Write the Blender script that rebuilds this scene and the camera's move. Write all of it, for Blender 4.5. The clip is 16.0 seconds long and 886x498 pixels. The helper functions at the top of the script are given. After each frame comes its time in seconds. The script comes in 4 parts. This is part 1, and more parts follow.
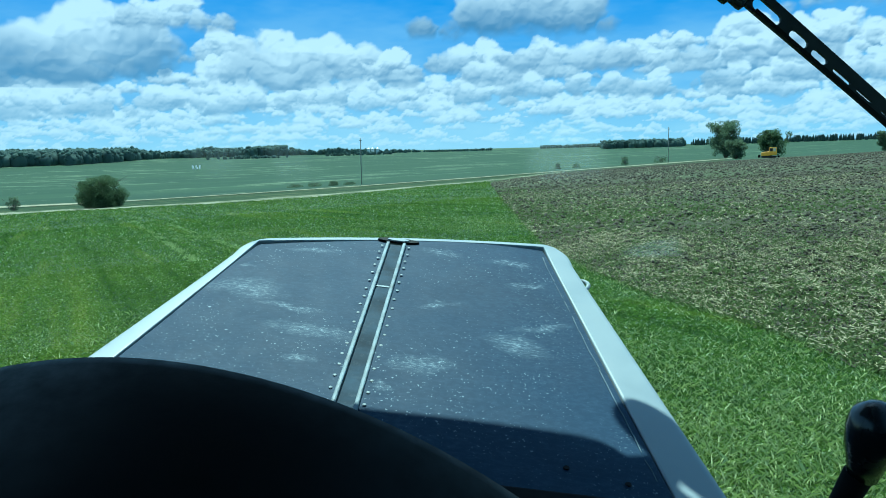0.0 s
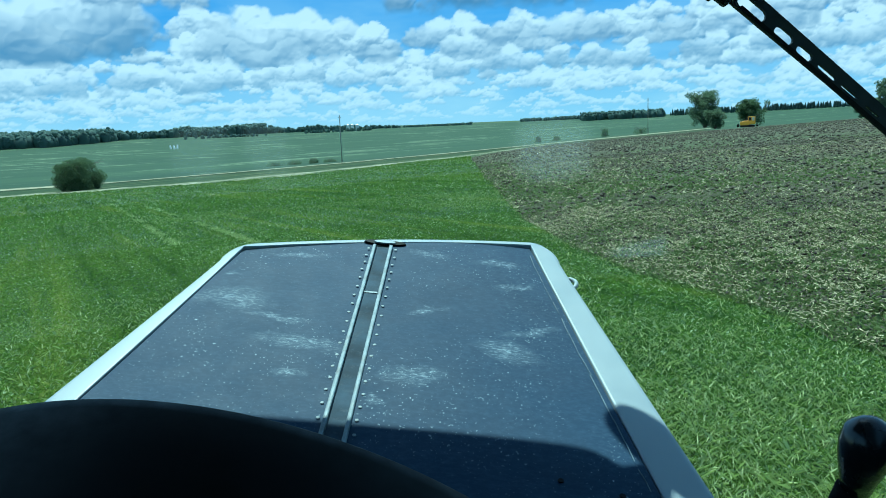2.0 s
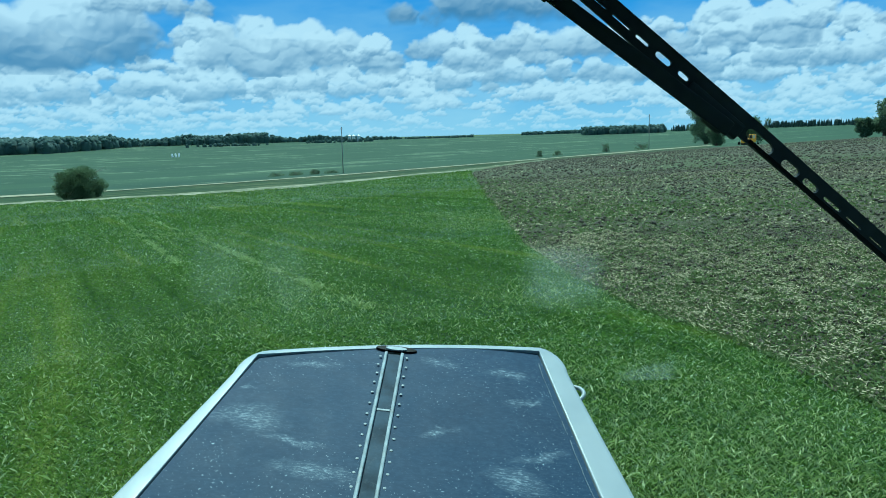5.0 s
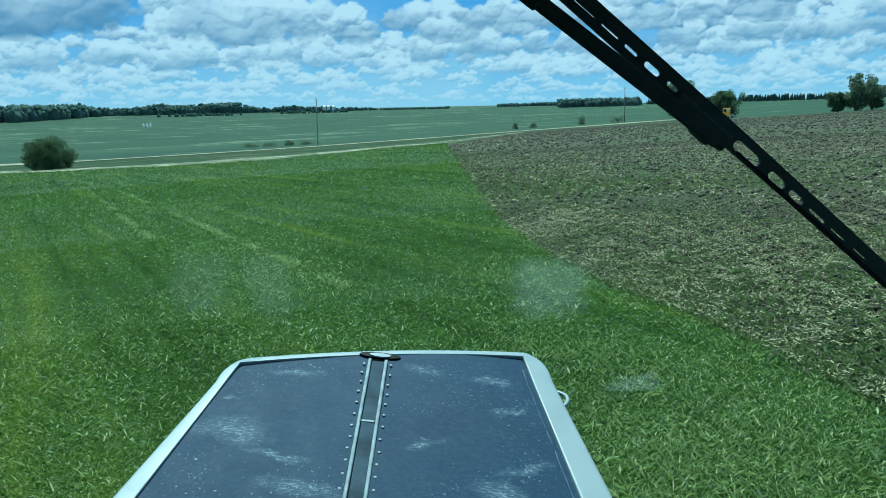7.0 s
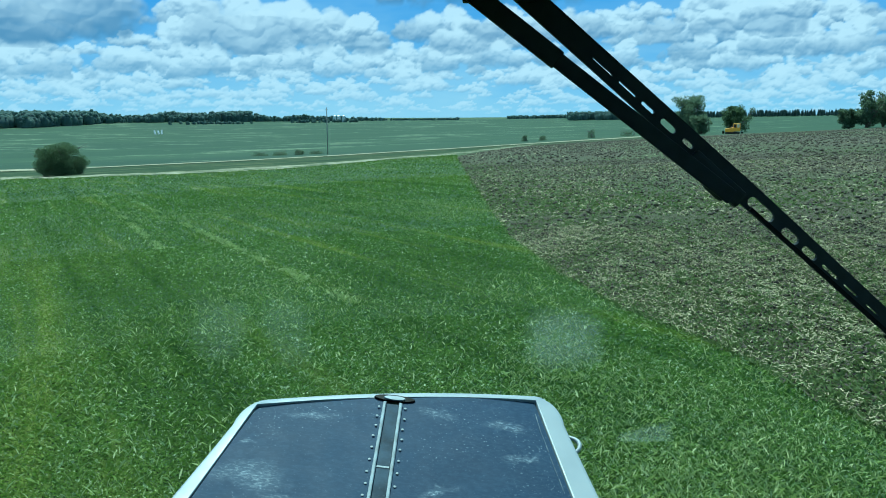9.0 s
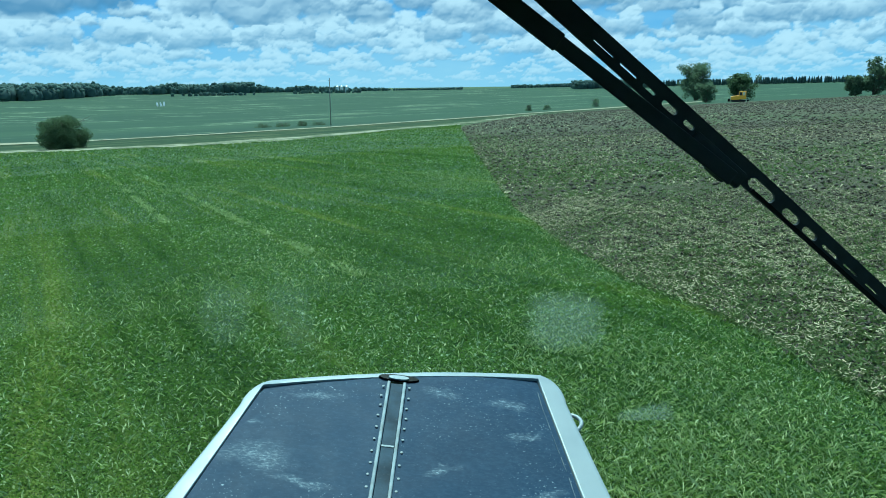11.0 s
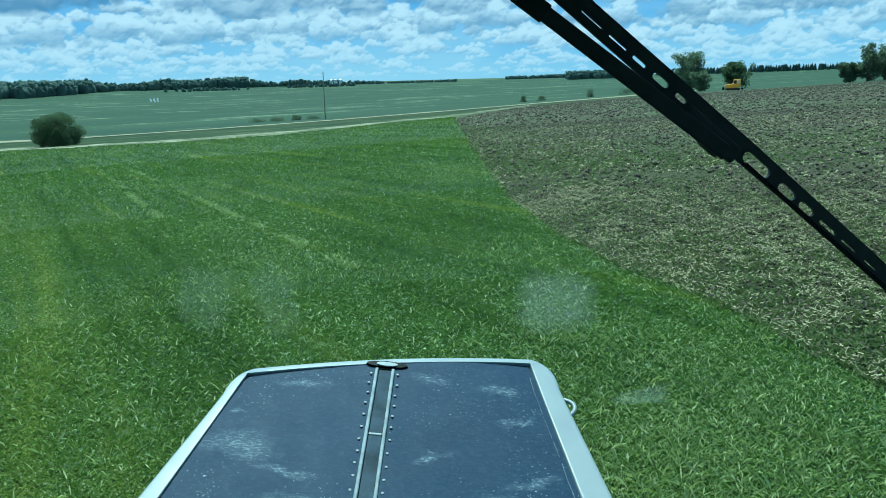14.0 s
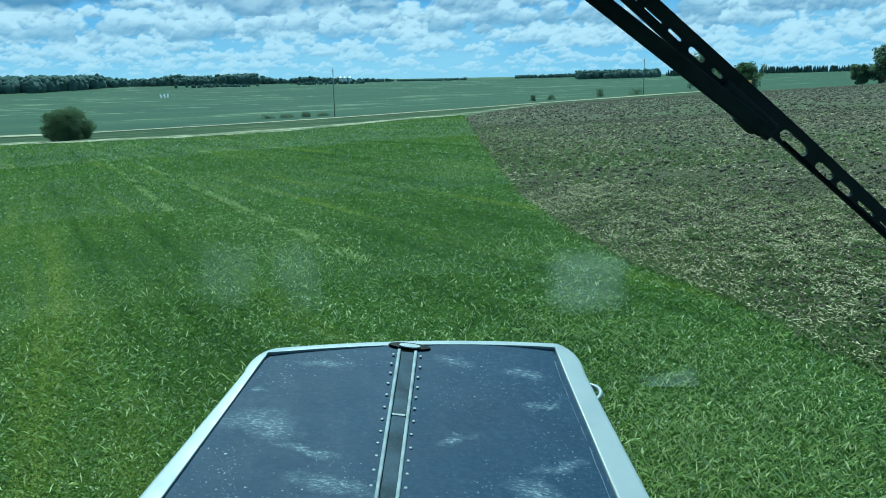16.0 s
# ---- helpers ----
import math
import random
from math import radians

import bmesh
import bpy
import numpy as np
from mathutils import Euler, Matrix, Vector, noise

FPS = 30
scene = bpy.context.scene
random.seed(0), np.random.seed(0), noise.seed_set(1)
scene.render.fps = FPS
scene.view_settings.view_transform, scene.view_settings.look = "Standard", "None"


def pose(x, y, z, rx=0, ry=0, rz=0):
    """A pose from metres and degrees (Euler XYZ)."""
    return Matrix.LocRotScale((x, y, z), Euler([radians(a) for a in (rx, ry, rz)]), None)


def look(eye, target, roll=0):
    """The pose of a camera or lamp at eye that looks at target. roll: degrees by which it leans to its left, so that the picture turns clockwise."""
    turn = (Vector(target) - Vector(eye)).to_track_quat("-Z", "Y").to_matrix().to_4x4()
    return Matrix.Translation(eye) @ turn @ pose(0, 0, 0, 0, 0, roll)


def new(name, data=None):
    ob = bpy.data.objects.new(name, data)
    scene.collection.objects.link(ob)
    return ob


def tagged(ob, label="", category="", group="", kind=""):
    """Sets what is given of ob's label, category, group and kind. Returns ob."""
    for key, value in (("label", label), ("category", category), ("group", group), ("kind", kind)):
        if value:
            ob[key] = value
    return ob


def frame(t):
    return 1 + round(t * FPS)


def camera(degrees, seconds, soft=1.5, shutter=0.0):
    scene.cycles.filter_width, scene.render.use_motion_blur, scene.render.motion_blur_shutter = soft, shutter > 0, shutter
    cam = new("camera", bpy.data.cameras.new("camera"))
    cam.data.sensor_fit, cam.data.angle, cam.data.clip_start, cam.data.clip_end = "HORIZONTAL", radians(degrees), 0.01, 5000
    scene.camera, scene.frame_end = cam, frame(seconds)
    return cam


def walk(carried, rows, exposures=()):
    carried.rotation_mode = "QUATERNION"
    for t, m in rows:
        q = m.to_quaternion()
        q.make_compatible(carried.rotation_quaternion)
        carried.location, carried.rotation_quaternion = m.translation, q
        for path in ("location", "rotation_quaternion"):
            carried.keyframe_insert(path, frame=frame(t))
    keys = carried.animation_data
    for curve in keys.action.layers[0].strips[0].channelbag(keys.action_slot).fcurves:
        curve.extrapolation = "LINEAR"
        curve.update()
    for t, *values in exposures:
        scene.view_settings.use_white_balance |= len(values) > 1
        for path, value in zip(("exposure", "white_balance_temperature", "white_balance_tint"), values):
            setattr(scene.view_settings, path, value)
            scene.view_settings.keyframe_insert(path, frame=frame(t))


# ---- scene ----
cam = camera(57.0, 16.0, soft=0.95)
PATH = [
    (0.0, pose(0.2423, -2.5559, 0.2812, 83.000, 1.198, 2.188)),
    (0.5, pose(0.2566, -2.5374, 0.2825, 81.786, 1.857, 1.474)),
    (1.0, pose(0.2294, -2.5212, 0.2916, 81.691, 1.740, 1.076)),
    (1.5, pose(0.2245, -2.5119, 0.3276, 81.729, 1.394, 0.923)),
    (2.0, pose(0.2295, -2.5309, 0.3584, 81.221, 2.260, 0.790)),
    (2.5, pose(0.2279, -2.5252, 0.3954, 82.069, 2.504, 0.990)),
    (3.0, pose(0.2317, -2.5315, 0.4444, 82.265, 2.270, 0.938)),
    (3.5, pose(0.2214, -2.5324, 0.5004, 81.785, 2.385, 1.349)),
    (4.0, pose(0.1894, -2.5150, 0.5536, 82.103, 1.021, 1.417)),
    (6.5, pose(0.2289, -2.5709, 0.7645, 81.181, 2.114, -0.058)),
    (7.0, pose(0.1772, -2.4940, 0.7660, 80.043, 0.978, -0.795)),
    (7.5, pose(0.1673, -2.4910, 0.7863, 79.235, 1.071, -0.226)),
    (8.0, pose(0.1758, -2.4983, 0.8152, 78.873, 1.354, -0.846)),
    (8.5, pose(0.1707, -2.5194, 0.8549, 79.475, 1.287, -1.072)),
    (9.0, pose(0.1530, -2.5101, 0.8791, 80.804, 0.231, -0.114)),
    (9.5, pose(0.1379, -2.4928, 0.8862, 79.893, -0.000, 0.563)),
    (12.0, pose(0.1703, -2.5380, 0.9270, 78.661, 0.916, -0.186)),
    (12.5, pose(0.1504, -2.4557, 0.8876, 78.641, 0.258, 0.021)),
    (13.0, pose(0.1469, -2.4695, 0.8921, 78.188, -0.081, 0.575)),
    (13.5, pose(0.1439, -2.4716, 0.9024, 78.526, 0.003, 0.482)),
    (14.0, pose(0.1859, -2.4611, 0.8705, 78.213, 1.372, -0.276)),
    (14.5, pose(0.1824, -2.4907, 0.8858, 78.008, 0.744, -0.431)),
    (15.0, pose(0.1541, -2.4625, 0.8480, 76.892, 0.188, -0.251)),
    (15.5, pose(0.1361, -2.4717, 0.8451, 77.573, 0.195, -0.315)),
    (16.0, pose(0.1324, -2.4245, 0.8055, 78.122, 0.868, 0.374)),
]
walk(cam, PATH, [(0.0, 0.62, 5000, -31), (2.5, 0.62, 5000, -31), (4.0, 0.50, 5000, -31), (6.5, 0.40, 5000, -31), (7.5, 0.42, 5000, -31), (9.0, 0.50, 5000, -31), (16.0, 0.48, 5000, -31)])


# ---- light ----
world = bpy.data.worlds.new("sky")
scene.world = world
world.use_nodes = True
wn = world.node_tree.nodes
sky = wn.new("ShaderNodeTexSky")
sky.sky_type = "NISHITA"
sky.sun_disc = False
sky.sun_elevation = radians(64)
sky.sun_rotation = radians(-12)
sky.air_density, sky.dust_density, sky.ozone_density = 1.0, 0.6, 1.2
world.node_tree.links.new(sky.outputs[0], wn["Background"].inputs["Color"])
wn["Background"].inputs["Strength"].default_value = 0.10

sun_data = bpy.data.lights.new("sun", "SUN")
sun_data.energy, sun_data.angle, sun_data.color = 4.4, radians(0.55), (1.0, 0.96, 0.9)
sun = new("sun", sun_data)
SUN_AZ, SUN_EL = radians(-12), radians(64)
sun_dir = Vector((math.sin(SUN_AZ) * math.cos(SUN_EL), math.cos(SUN_AZ) * math.cos(SUN_EL), math.sin(SUN_EL)))
sun.matrix_world = look(sun_dir * 60, (0, 0, 0))


# ---- materials ----
class Mat:
    """A node material with a few shorthands."""

    def __init__(self, name, rough=0.6, metal=0.0, spec=0.5):
        self.m = bpy.data.materials.new(name)
        self.m.use_nodes = True
        self.t = self.m.node_tree
        self.b = self.t.nodes["Principled BSDF"]
        self.b.inputs["Roughness"].default_value = rough
        self.b.inputs["Metallic"].default_value = metal
        self.b.inputs["Specular IOR Level"].default_value = spec

    def node(self, kind, **values):
        n = self.t.nodes.new("ShaderNode" + kind)
        for k, v in values.items():
            n.inputs[k.replace("_", " ")].default_value = v
        return n

    def link(self, a, b):
        self.t.links.new(a, b)

    def coords(self, scale=(1, 1, 1), which="Object"):
        tc = self.node("TexCoord")
        mp = self.node("Mapping")
        mp.inputs["Scale"].default_value = scale
        self.link(tc.outputs[which], mp.inputs["Vector"])
        return mp.outputs["Vector"]

    def noise(self, scale, detail=4, rough=0.6, stretch=(1, 1, 1), distortion=0.0):
        n = self.node("TexNoise", Scale=scale, Detail=detail, Roughness=rough, Distortion=distortion)
        self.link(self.coords(stretch), n.inputs["Vector"])
        return n.outputs["Fac"]

    def drilled(self, wide_m, long_m, detail=4):
        """Noise drawn out along the crop's drilling direction."""
        mp = self.node("Mapping")
        mp.vector_type = "TEXTURE"
        mp.inputs["Rotation"].default_value = (0, 0, radians(27))
        mp.inputs["Scale"].default_value = (wide_m, long_m, 50)
        self.link(self.node("TexCoord").outputs["Object"], mp.inputs["Vector"])
        n = self.node("TexNoise", Scale=1.0, Detail=detail, Roughness=0.6)
        self.link(mp.outputs["Vector"], n.inputs["Vector"])
        return n.outputs["Fac"]

    def ramp(self, fac, stops):
        r = self.node("ValToRGB")
        el = r.color_ramp.elements
        while len(el) < len(stops):
            el.new(0.5)
        for e, (p, c) in zip(el, stops):
            e.position = p
            e.color = (*c, 1) if isinstance(c, tuple) else (c, c, c, 1)
        self.link(fac, r.inputs["Fac"])
        return r.outputs["Color"]

    def mix(self, fac, a, b, blend="MIX"):
        n = self.node("MixRGB")
        n.blend_type = blend
        for src, key in ((fac, "Fac"), (a, "Color1"), (b, "Color2")):
            if isinstance(src, (int, float)):
                n.inputs[key].default_value = src
            elif isinstance(src, tuple):
                n.inputs[key].default_value = (*src, 1)
            else:
                self.link(src, n.inputs[key])
        return n.outputs["Color"]

    def math(self, op, a, b=0.0):
        n = self.node("Math")
        n.operation = op
        for src, i in ((a, 0), (b, 1)):
            if isinstance(src, (int, float)):
                n.inputs[i].default_value = src
            else:
                self.link(src, n.inputs[i])
        return n.outputs["Value"]

    def color(self, src):
        if isinstance(src, tuple):
            self.b.inputs["Base Color"].default_value = (*src, 1)
        else:
            self.link(src, self.b.inputs["Base Color"])
        return self

    def roughness(self, src):
        self.link(src, self.b.inputs["Roughness"])
        return self

    def bump(self, fac, strength=0.3, distance=0.01):
        n = self.node("Bump", Strength=strength, Distance=distance)
        self.link(fac, n.inputs["Height"])
        self.link(n.outputs["Normal"], self.b.inputs["Normal"])
        return self


def worn(name, base, rough, metal=0.0, vary=0.25, scale=9.0, dirt=(0.25, 0.22, 0.17), dirt_amount=0.25, spec=0.5):
    """Painted or bare metal and plastic with soft patches of dirt and a fine grain."""
    m = Mat(name, rough, metal, spec)
    dark = tuple(c * (1 - vary) for c in base)
    light = tuple(min(1, c * (1 + vary)) for c in base)
    body = m.ramp(m.noise(scale, 5), [(0.3, dark), (0.7, light)])
    patch = m.ramp(m.noise(scale * 3.1, 6, 0.7), [(0.55, 0.0), (0.8, 1.0)])
    m.color(m.mix(m.math("MULTIPLY", patch, dirt_amount), body, dirt))
    m.roughness(m.ramp(m.noise(scale * 2, 4), [(0.3, max(0.05, rough - 0.1)), (0.7, min(1.0, rough + 0.12))]))
    m.bump(m.noise(scale * 30, 3), 0.06, 0.002)
    return m.m


# dry dust marks on the hood: across, along, half width, half length, turn
HOOD_SMEARS = [(-0.36, -0.450, 0.130, 0.065, -8), (0.14, -0.088, 0.065, 0.030, 0), (0.355, -0.106, 0.090, 0.028, 0), (0.43, -0.490, 0.105, 0.022, 20),
               (-0.14, -0.640, 0.130, 0.034, -8), (-0.25, -0.155, 0.095, 0.022, 3), (0.155, -0.430, 0.075, 0.018, 15), (-0.14, -0.780, 0.040, 0.022, 10),
               (0.37, -0.600, 0.100, 0.050, -10), (0.405, -0.245, 0.065, 0.016, 20), (-0.22, -0.530, 0.100, 0.018, -6), (0.075, -0.860, 0.030, 0.018, 0),
               (0.14, -0.740, 0.090, 0.045, 0), (-0.40, -0.300, 0.030, 0.014, 0)]


BASE = Vector((0.0, -1.2, -1.45))  # the tractor's foot, in the hood's own axes


def hood_material():
    """Dark matt non-glare paint with pale dust specks and dry smears across it."""
    m = Mat("dark_hood_paint", 0.62, 0, 0.2)
    body = m.ramp(m.noise(4.0, 6, 0.65), [(0.3, (0.0062, 0.0245, 0.062)), (0.7, (0.0085, 0.0310, 0.075))])
    streak = m.noise(7.0, 7, 0.72, (0.45, 2.6, 1))
    cover = m.ramp(m.noise(2.1, 3, 0.5, (1, 1.3, 1)), [(0.47, 0.0), (0.72, 1.0)])
    smear = m.math("MULTIPLY", m.ramp(streak, [(0.52, 0.0), (0.78, 1.0)]), cover)
    fine = m.ramp(m.noise(150.0, 2, 0.5), [(0.668, 0.0), (0.715, 1.0)])
    patch = m.ramp(m.noise(3.3, 4, 0.6), [(0.42, 0.1), (0.65, 1.0)])
    specks = m.math("MULTIPLY", fine, patch)
    marks = None
    warp = m.node("TexNoise", Scale=9.0, Detail=5.0, Roughness=0.65)
    m.link(m.coords(), warp.inputs["Vector"])
    shift = m.node("VectorMath")
    shift.operation = "MULTIPLY_ADD"
    m.link(warp.outputs["Color"], shift.inputs[0])
    shift.inputs[1].default_value = (0.16, 0.11, 0)
    shift.inputs[2].default_value = (-0.08, -0.055, 0)
    moved_at = m.node("VectorMath")
    m.link(m.node("TexCoord").outputs["Object"], moved_at.inputs[0])
    m.link(shift.outputs["Vector"], moved_at.inputs[1])
    for (u, v, du, dv, turn) in HOOD_SMEARS:
        mp = m.node("Mapping")
        mp.vector_type = "TEXTURE"
        mp.inputs["Location"].default_value = (u - BASE.x, v - BASE.y, -BASE.z)
        mp.inputs["Rotation"].default_value = (0, 0, radians(turn))
        mp.inputs["Scale"].default_value = (du, dv, 1)
        m.link(moved_at.outputs["Vector"], mp.inputs["Vector"])
        ln = m.node("VectorMath")
        ln.operation = "LENGTH"
        m.link(mp.outputs["Vector"], ln.inputs[0])
        spot = m.ramp(ln.outputs["Value"], [(0.1, 1.0), (1.0, 0.0)])
        marks = spot if marks is None else m.math("MAXIMUM", marks, spot)
    grit = m.ramp(m.noise(95.0, 8, 0.80, (0.60, 1.7, 1)), [(0.50, 0.0), (0.64, 1.0)])
    dust = m.math("MULTIPLY", marks, m.math("ADD", m.math("MULTIPLY", grit, 0.85), 0.10))
    body = m.mix(m.math("MULTIPLY", dust, 0.8), body, (0.44, 0.53, 0.60))
    body = m.mix(m.math("MULTIPLY", smear, 0.12), body, (0.10, 0.16, 0.21))
    body = m.mix(m.math("MULTIPLY", specks, 0.7), body, (0.46, 0.56, 0.63))
    film = m.ramp(m.noise(75.0, 8, 0.82, (0.7, 1.4, 1)), [(0.46, 0.0), (0.78, 1.0)])
    body = m.mix(m.math("MULTIPLY", film, 0.12), body, (0.22, 0.33, 0.46))
    m.color(body)
    m.roughness(m.ramp(m.noise(11, 5), [(0.3, 0.62), (0.7, 0.68)]))
    m.bump(m.noise(60, 4), 0.10, 0.002)
    return m.m


M_HOOD = hood_material()
M_RIM = worn("pale_blue_grey_paint", (0.285, 0.32, 0.35), 0.45, 0, 0.06, 5, (0.35, 0.36, 0.33), 0.25)
M_STRIP = worn("bare_aluminium", (0.145, 0.18, 0.21), 0.55, 0.1, 0.5, 26, (0.04, 0.045, 0.05), 0.7)
M_CHANNEL = worn("worn_hinge_channel", (0.052, 0.072, 0.100), 0.8, 0.0, 0.5, 14, (0.13, 0.145, 0.165), 0.7, 0.12)
M_RIVET = worn("worn_rivet_steel", (0.22, 0.26, 0.29), 0.55, 0.0, 0.45, 22, (0.06, 0.065, 0.07), 0.7)
M_CAP = worn("dull_steel", (0.15, 0.18, 0.21), 0.5, 0.2, 0.15, 20)
# near-zero black: the shade inside the cab is put into the dashboard's colour
M_BLACK = worn("shade_black_plastic", (0.0016, 0.0018, 0.0024), 0.5, 0, 0.3, 12, (0.0025, 0.0025, 0.003), 0.2, 0.08)
M_KNOB = worn("glossy_black_knob", (0.012, 0.013, 0.015), 0.22, 0, 0.2, 12, (0.03, 0.03, 0.03), 0.15)
M_WIPER = worn("matt_black_steel", (0.016, 0.020, 0.024), 0.6, 0, 0.3, 30, (0.03, 0.03, 0.03), 0.2, 0.2)
M_RUBBER = worn("black_rubber", (0.006, 0.006, 0.007), 0.8, 0, 0.3, 40, (0.03, 0.028, 0.025), 0.3, 0.15)
M_CAB = worn("dark_cab_trim", (0.03, 0.034, 0.04), 0.7, 0, 0.3, 8)
M_SIDE = worn("dark_body_paint", (0.05, 0.06, 0.07), 0.5, 0, 0.3, 4)


def foliage(name, dark, light, scale=0.6, rough=0.55, per_island=True, glint=None, glint_share=0.0, patches=False):
    m = Mat(name, rough, 0, 0.05)
    g = m.node("NewGeometry")
    big = m.noise(scale, 4, 0.6)
    if patches:
        clump = m.ramp(m.math("ADD", m.math("MULTIPLY", m.noise(5.5, 3, 0.6), 0.55), m.math("MULTIPLY", m.noise(1.5, 3, 0.6), 0.45)), [(0.38, 0.0), (0.62, 1.0)])
        f = m.math("ADD", m.math("MULTIPLY", g.outputs["Random Per Island"], 0.50), m.math("ADD", m.math("MULTIPLY", big, 0.26), m.math("MULTIPLY", clump, 0.34)))
    elif per_island:
        f = m.math("ADD", m.math("MULTIPLY", g.outputs["Random Per Island"], 0.62), m.math("MULTIPLY", big, 0.42))
    else:
        f = big
    c = m.ramp(f, [(0.12, dark), (0.9, light)])
    # a random share of leaves is painted near white for sun glints
    if glint:
        pick = m.math("GREATER_THAN", m.math("FRACT", m.math("MULTIPLY", g.outputs["Random Per Island"], 17.3)), 1 - glint_share)
        c = m.mix(m.math("MULTIPLY", pick, m.math("ADD", m.math("MULTIPLY", clump, 0.6), 0.4)) if patches else pick, c, glint)
    if patches:
        tone = m.noise(0.075, 4, 0.6, (1, 0.45, 1))
        c = m.mix(m.ramp(tone, [(0.46, 0.0), (0.66, 0.6)]), c, (0.22, 0.25, 0.045))
        c = m.mix(m.ramp(m.noise(0.13, 3, 0.6, (1, 0.35, 1)), [(0.30, 0.45), (0.48, 0.0)]), c, (0.026, 0.060, 0.016))
        c = m.mix(m.ramp(m.drilled(1.1, 34), [(0.54, 0.0), (0.66, 0.8)]), c, (0.25, 0.28, 0.06))
        c = m.mix(m.ramp(m.drilled(1.7, 45), [(0.36, 0.8), (0.47, 0.0)]), c, (0.025, 0.058, 0.018))
    m.color(c)
    m.b.inputs["Transmission Weight"].default_value = 0.0
    return m


def translucent(m, amount=0.3, tint=(0.25, 0.42, 0.06)):
    """Let some light through a leaf."""
    out = m.t.nodes["Material Output"]
    tr = m.node("BsdfTranslucent")
    tr.inputs["Color"].default_value = (*tint, 1)
    mx = m.node("MixShader")
    mx.inputs[0].default_value = amount
    m.link(m.b.outputs[0], mx.inputs[1])
    m.link(tr.outputs[0], mx.inputs[2])
    m.link(mx.outputs[0], out.inputs["Surface"])
    return m.m


M_BLADE = translucent(foliage("crop_leaf", (0.014, 0.036, 0.012), (0.205, 0.285, 0.085), 0.35, 0.8, True, (0.68, 0.76, 0.48), 0.15, True), 0.28, (0.19, 0.31, 0.05))
M_STRAW_GRASS = translucent(foliage("dry_grass", (0.24, 0.30, 0.10), (0.66, 0.70, 0.38), 0.5, 0.6), 0.25, (0.32, 0.42, 0.12))
M_WEED = translucent(foliage("dull_weed_leaf", (0.075, 0.105, 0.036), (0.185, 0.230, 0.095), 0.5, 0.7), 0.3, (0.16, 0.21, 0.07))
M_LEAF = translucent(foliage("tree_leaf", (0.085, 0.118, 0.080), (0.145, 0.190, 0.120), 0.2, 0.7), 0.5, (0.18, 0.235, 0.14))
M_BUSH = translucent(foliage("bush_leaf", (0.050, 0.078, 0.044), (0.150, 0.200, 0.105), 0.4, 0.8), 0.45, (0.13, 0.18, 0.09))
# far tree colours carry the distance haze: paler and bluer than the leaves
M_WOOD = translucent(foliage("far_wood_leaf_hazed", (0.150, 0.205, 0.190), (0.185, 0.245, 0.215), 0.05, 0.9), 0.55, (0.26, 0.34, 0.31))
M_SPRUCE = translucent(foliage("far_spruce_hazed", (0.080, 0.118, 0.108), (0.105, 0.145, 0.126), 0.05, 0.9), 0.5, (0.12, 0.17, 0.145))
M_BARK = worn("bark", (0.12, 0.10, 0.08), 0.9, 0, 0.4, 6)


def crop_ground():
    m = Mat("crop_field_soil_and_leaves", 0.8, 0, 0.2)
    big = m.noise(0.035, 4, 0.6, (1, 0.5, 1))
    mid = m.noise(0.5, 5, 0.65)
    fine = m.noise(9.0, 5, 0.75)
    c = m.ramp(fine, [(0.30, (0.008, 0.018, 0.006)), (0.52, (0.026, 0.056, 0.014)), (0.78, (0.105, 0.160, 0.042))])
    c = m.mix(m.ramp(mid, [(0.45, 0.0), (0.75, 0.45)]), c, (0.13, 0.155, 0.032))
    c = m.mix(m.ramp(big, [(0.45, 0.0), (0.7, 0.35)]), c, (0.12, 0.15, 0.028))
    c = m.mix(m.ramp(m.drilled(1.1, 34), [(0.56, 0.0), (0.68, 0.5)]), c, (0.24, 0.25, 0.07))
    c = m.mix(m.ramp(m.drilled(1.7, 45), [(0.34, 0.5), (0.45, 0.0)]), c, (0.022, 0.05, 0.014))
    m.color(c)
    m.bump(fine, 0.6, 0.08)
    return m.m


def plough_ground():
    m = Mat("ploughed_soil", 0.95, 0, 0.15)
    big = m.noise(0.05, 4, 0.6, (1, 0.6, 1))
    rows = m.noise(0.55, 5, 0.7, (1.0, 0.25, 1))
    fine = m.noise(8.0, 6, 0.78)
    c = m.ramp(fine, [(0.32, (0.032, 0.029, 0.018)), (0.52, (0.084, 0.077, 0.051)), (0.80, (0.210, 0.195, 0.130))])
    c = m.mix(m.ramp(rows, [(0.46, 0.0), (0.70, 0.26)]), c, (0.13, 0.11, 0.065))
    c = m.mix(m.ramp(big, [(0.40, 0.0), (0.58, 0.7)]), c, (0.078, 0.098, 0.042))
    m.color(c)
    m.bump(fine, 0.8, 0.12)
    return m.m


def far_crop():
    m = Mat("far_green_field", 0.85, 0, 0.2)
    band = m.noise(0.012, 5, 0.6, (0.35, 2.2, 1))
    c = m.ramp(band, [(0.3, (0.018, 0.044, 0.019)), (0.7, (0.034, 0.066, 0.026))])
    streak = m.noise(0.05, 6, 0.78, (0.35, 0.9, 1))
    c = m.mix(m.ramp(streak, [(0.57, 0.0), (0.64, 0.9)]), c, (0.22, 0.26, 0.15))
    grain = m.noise(0.35, 4, 0.7)
    c = m.mix(m.ramp(grain, [(0.4, 0.22), (0.6, 0.0)]), c, (0.016, 0.04, 0.016))
    m.color(c)
    return m.m


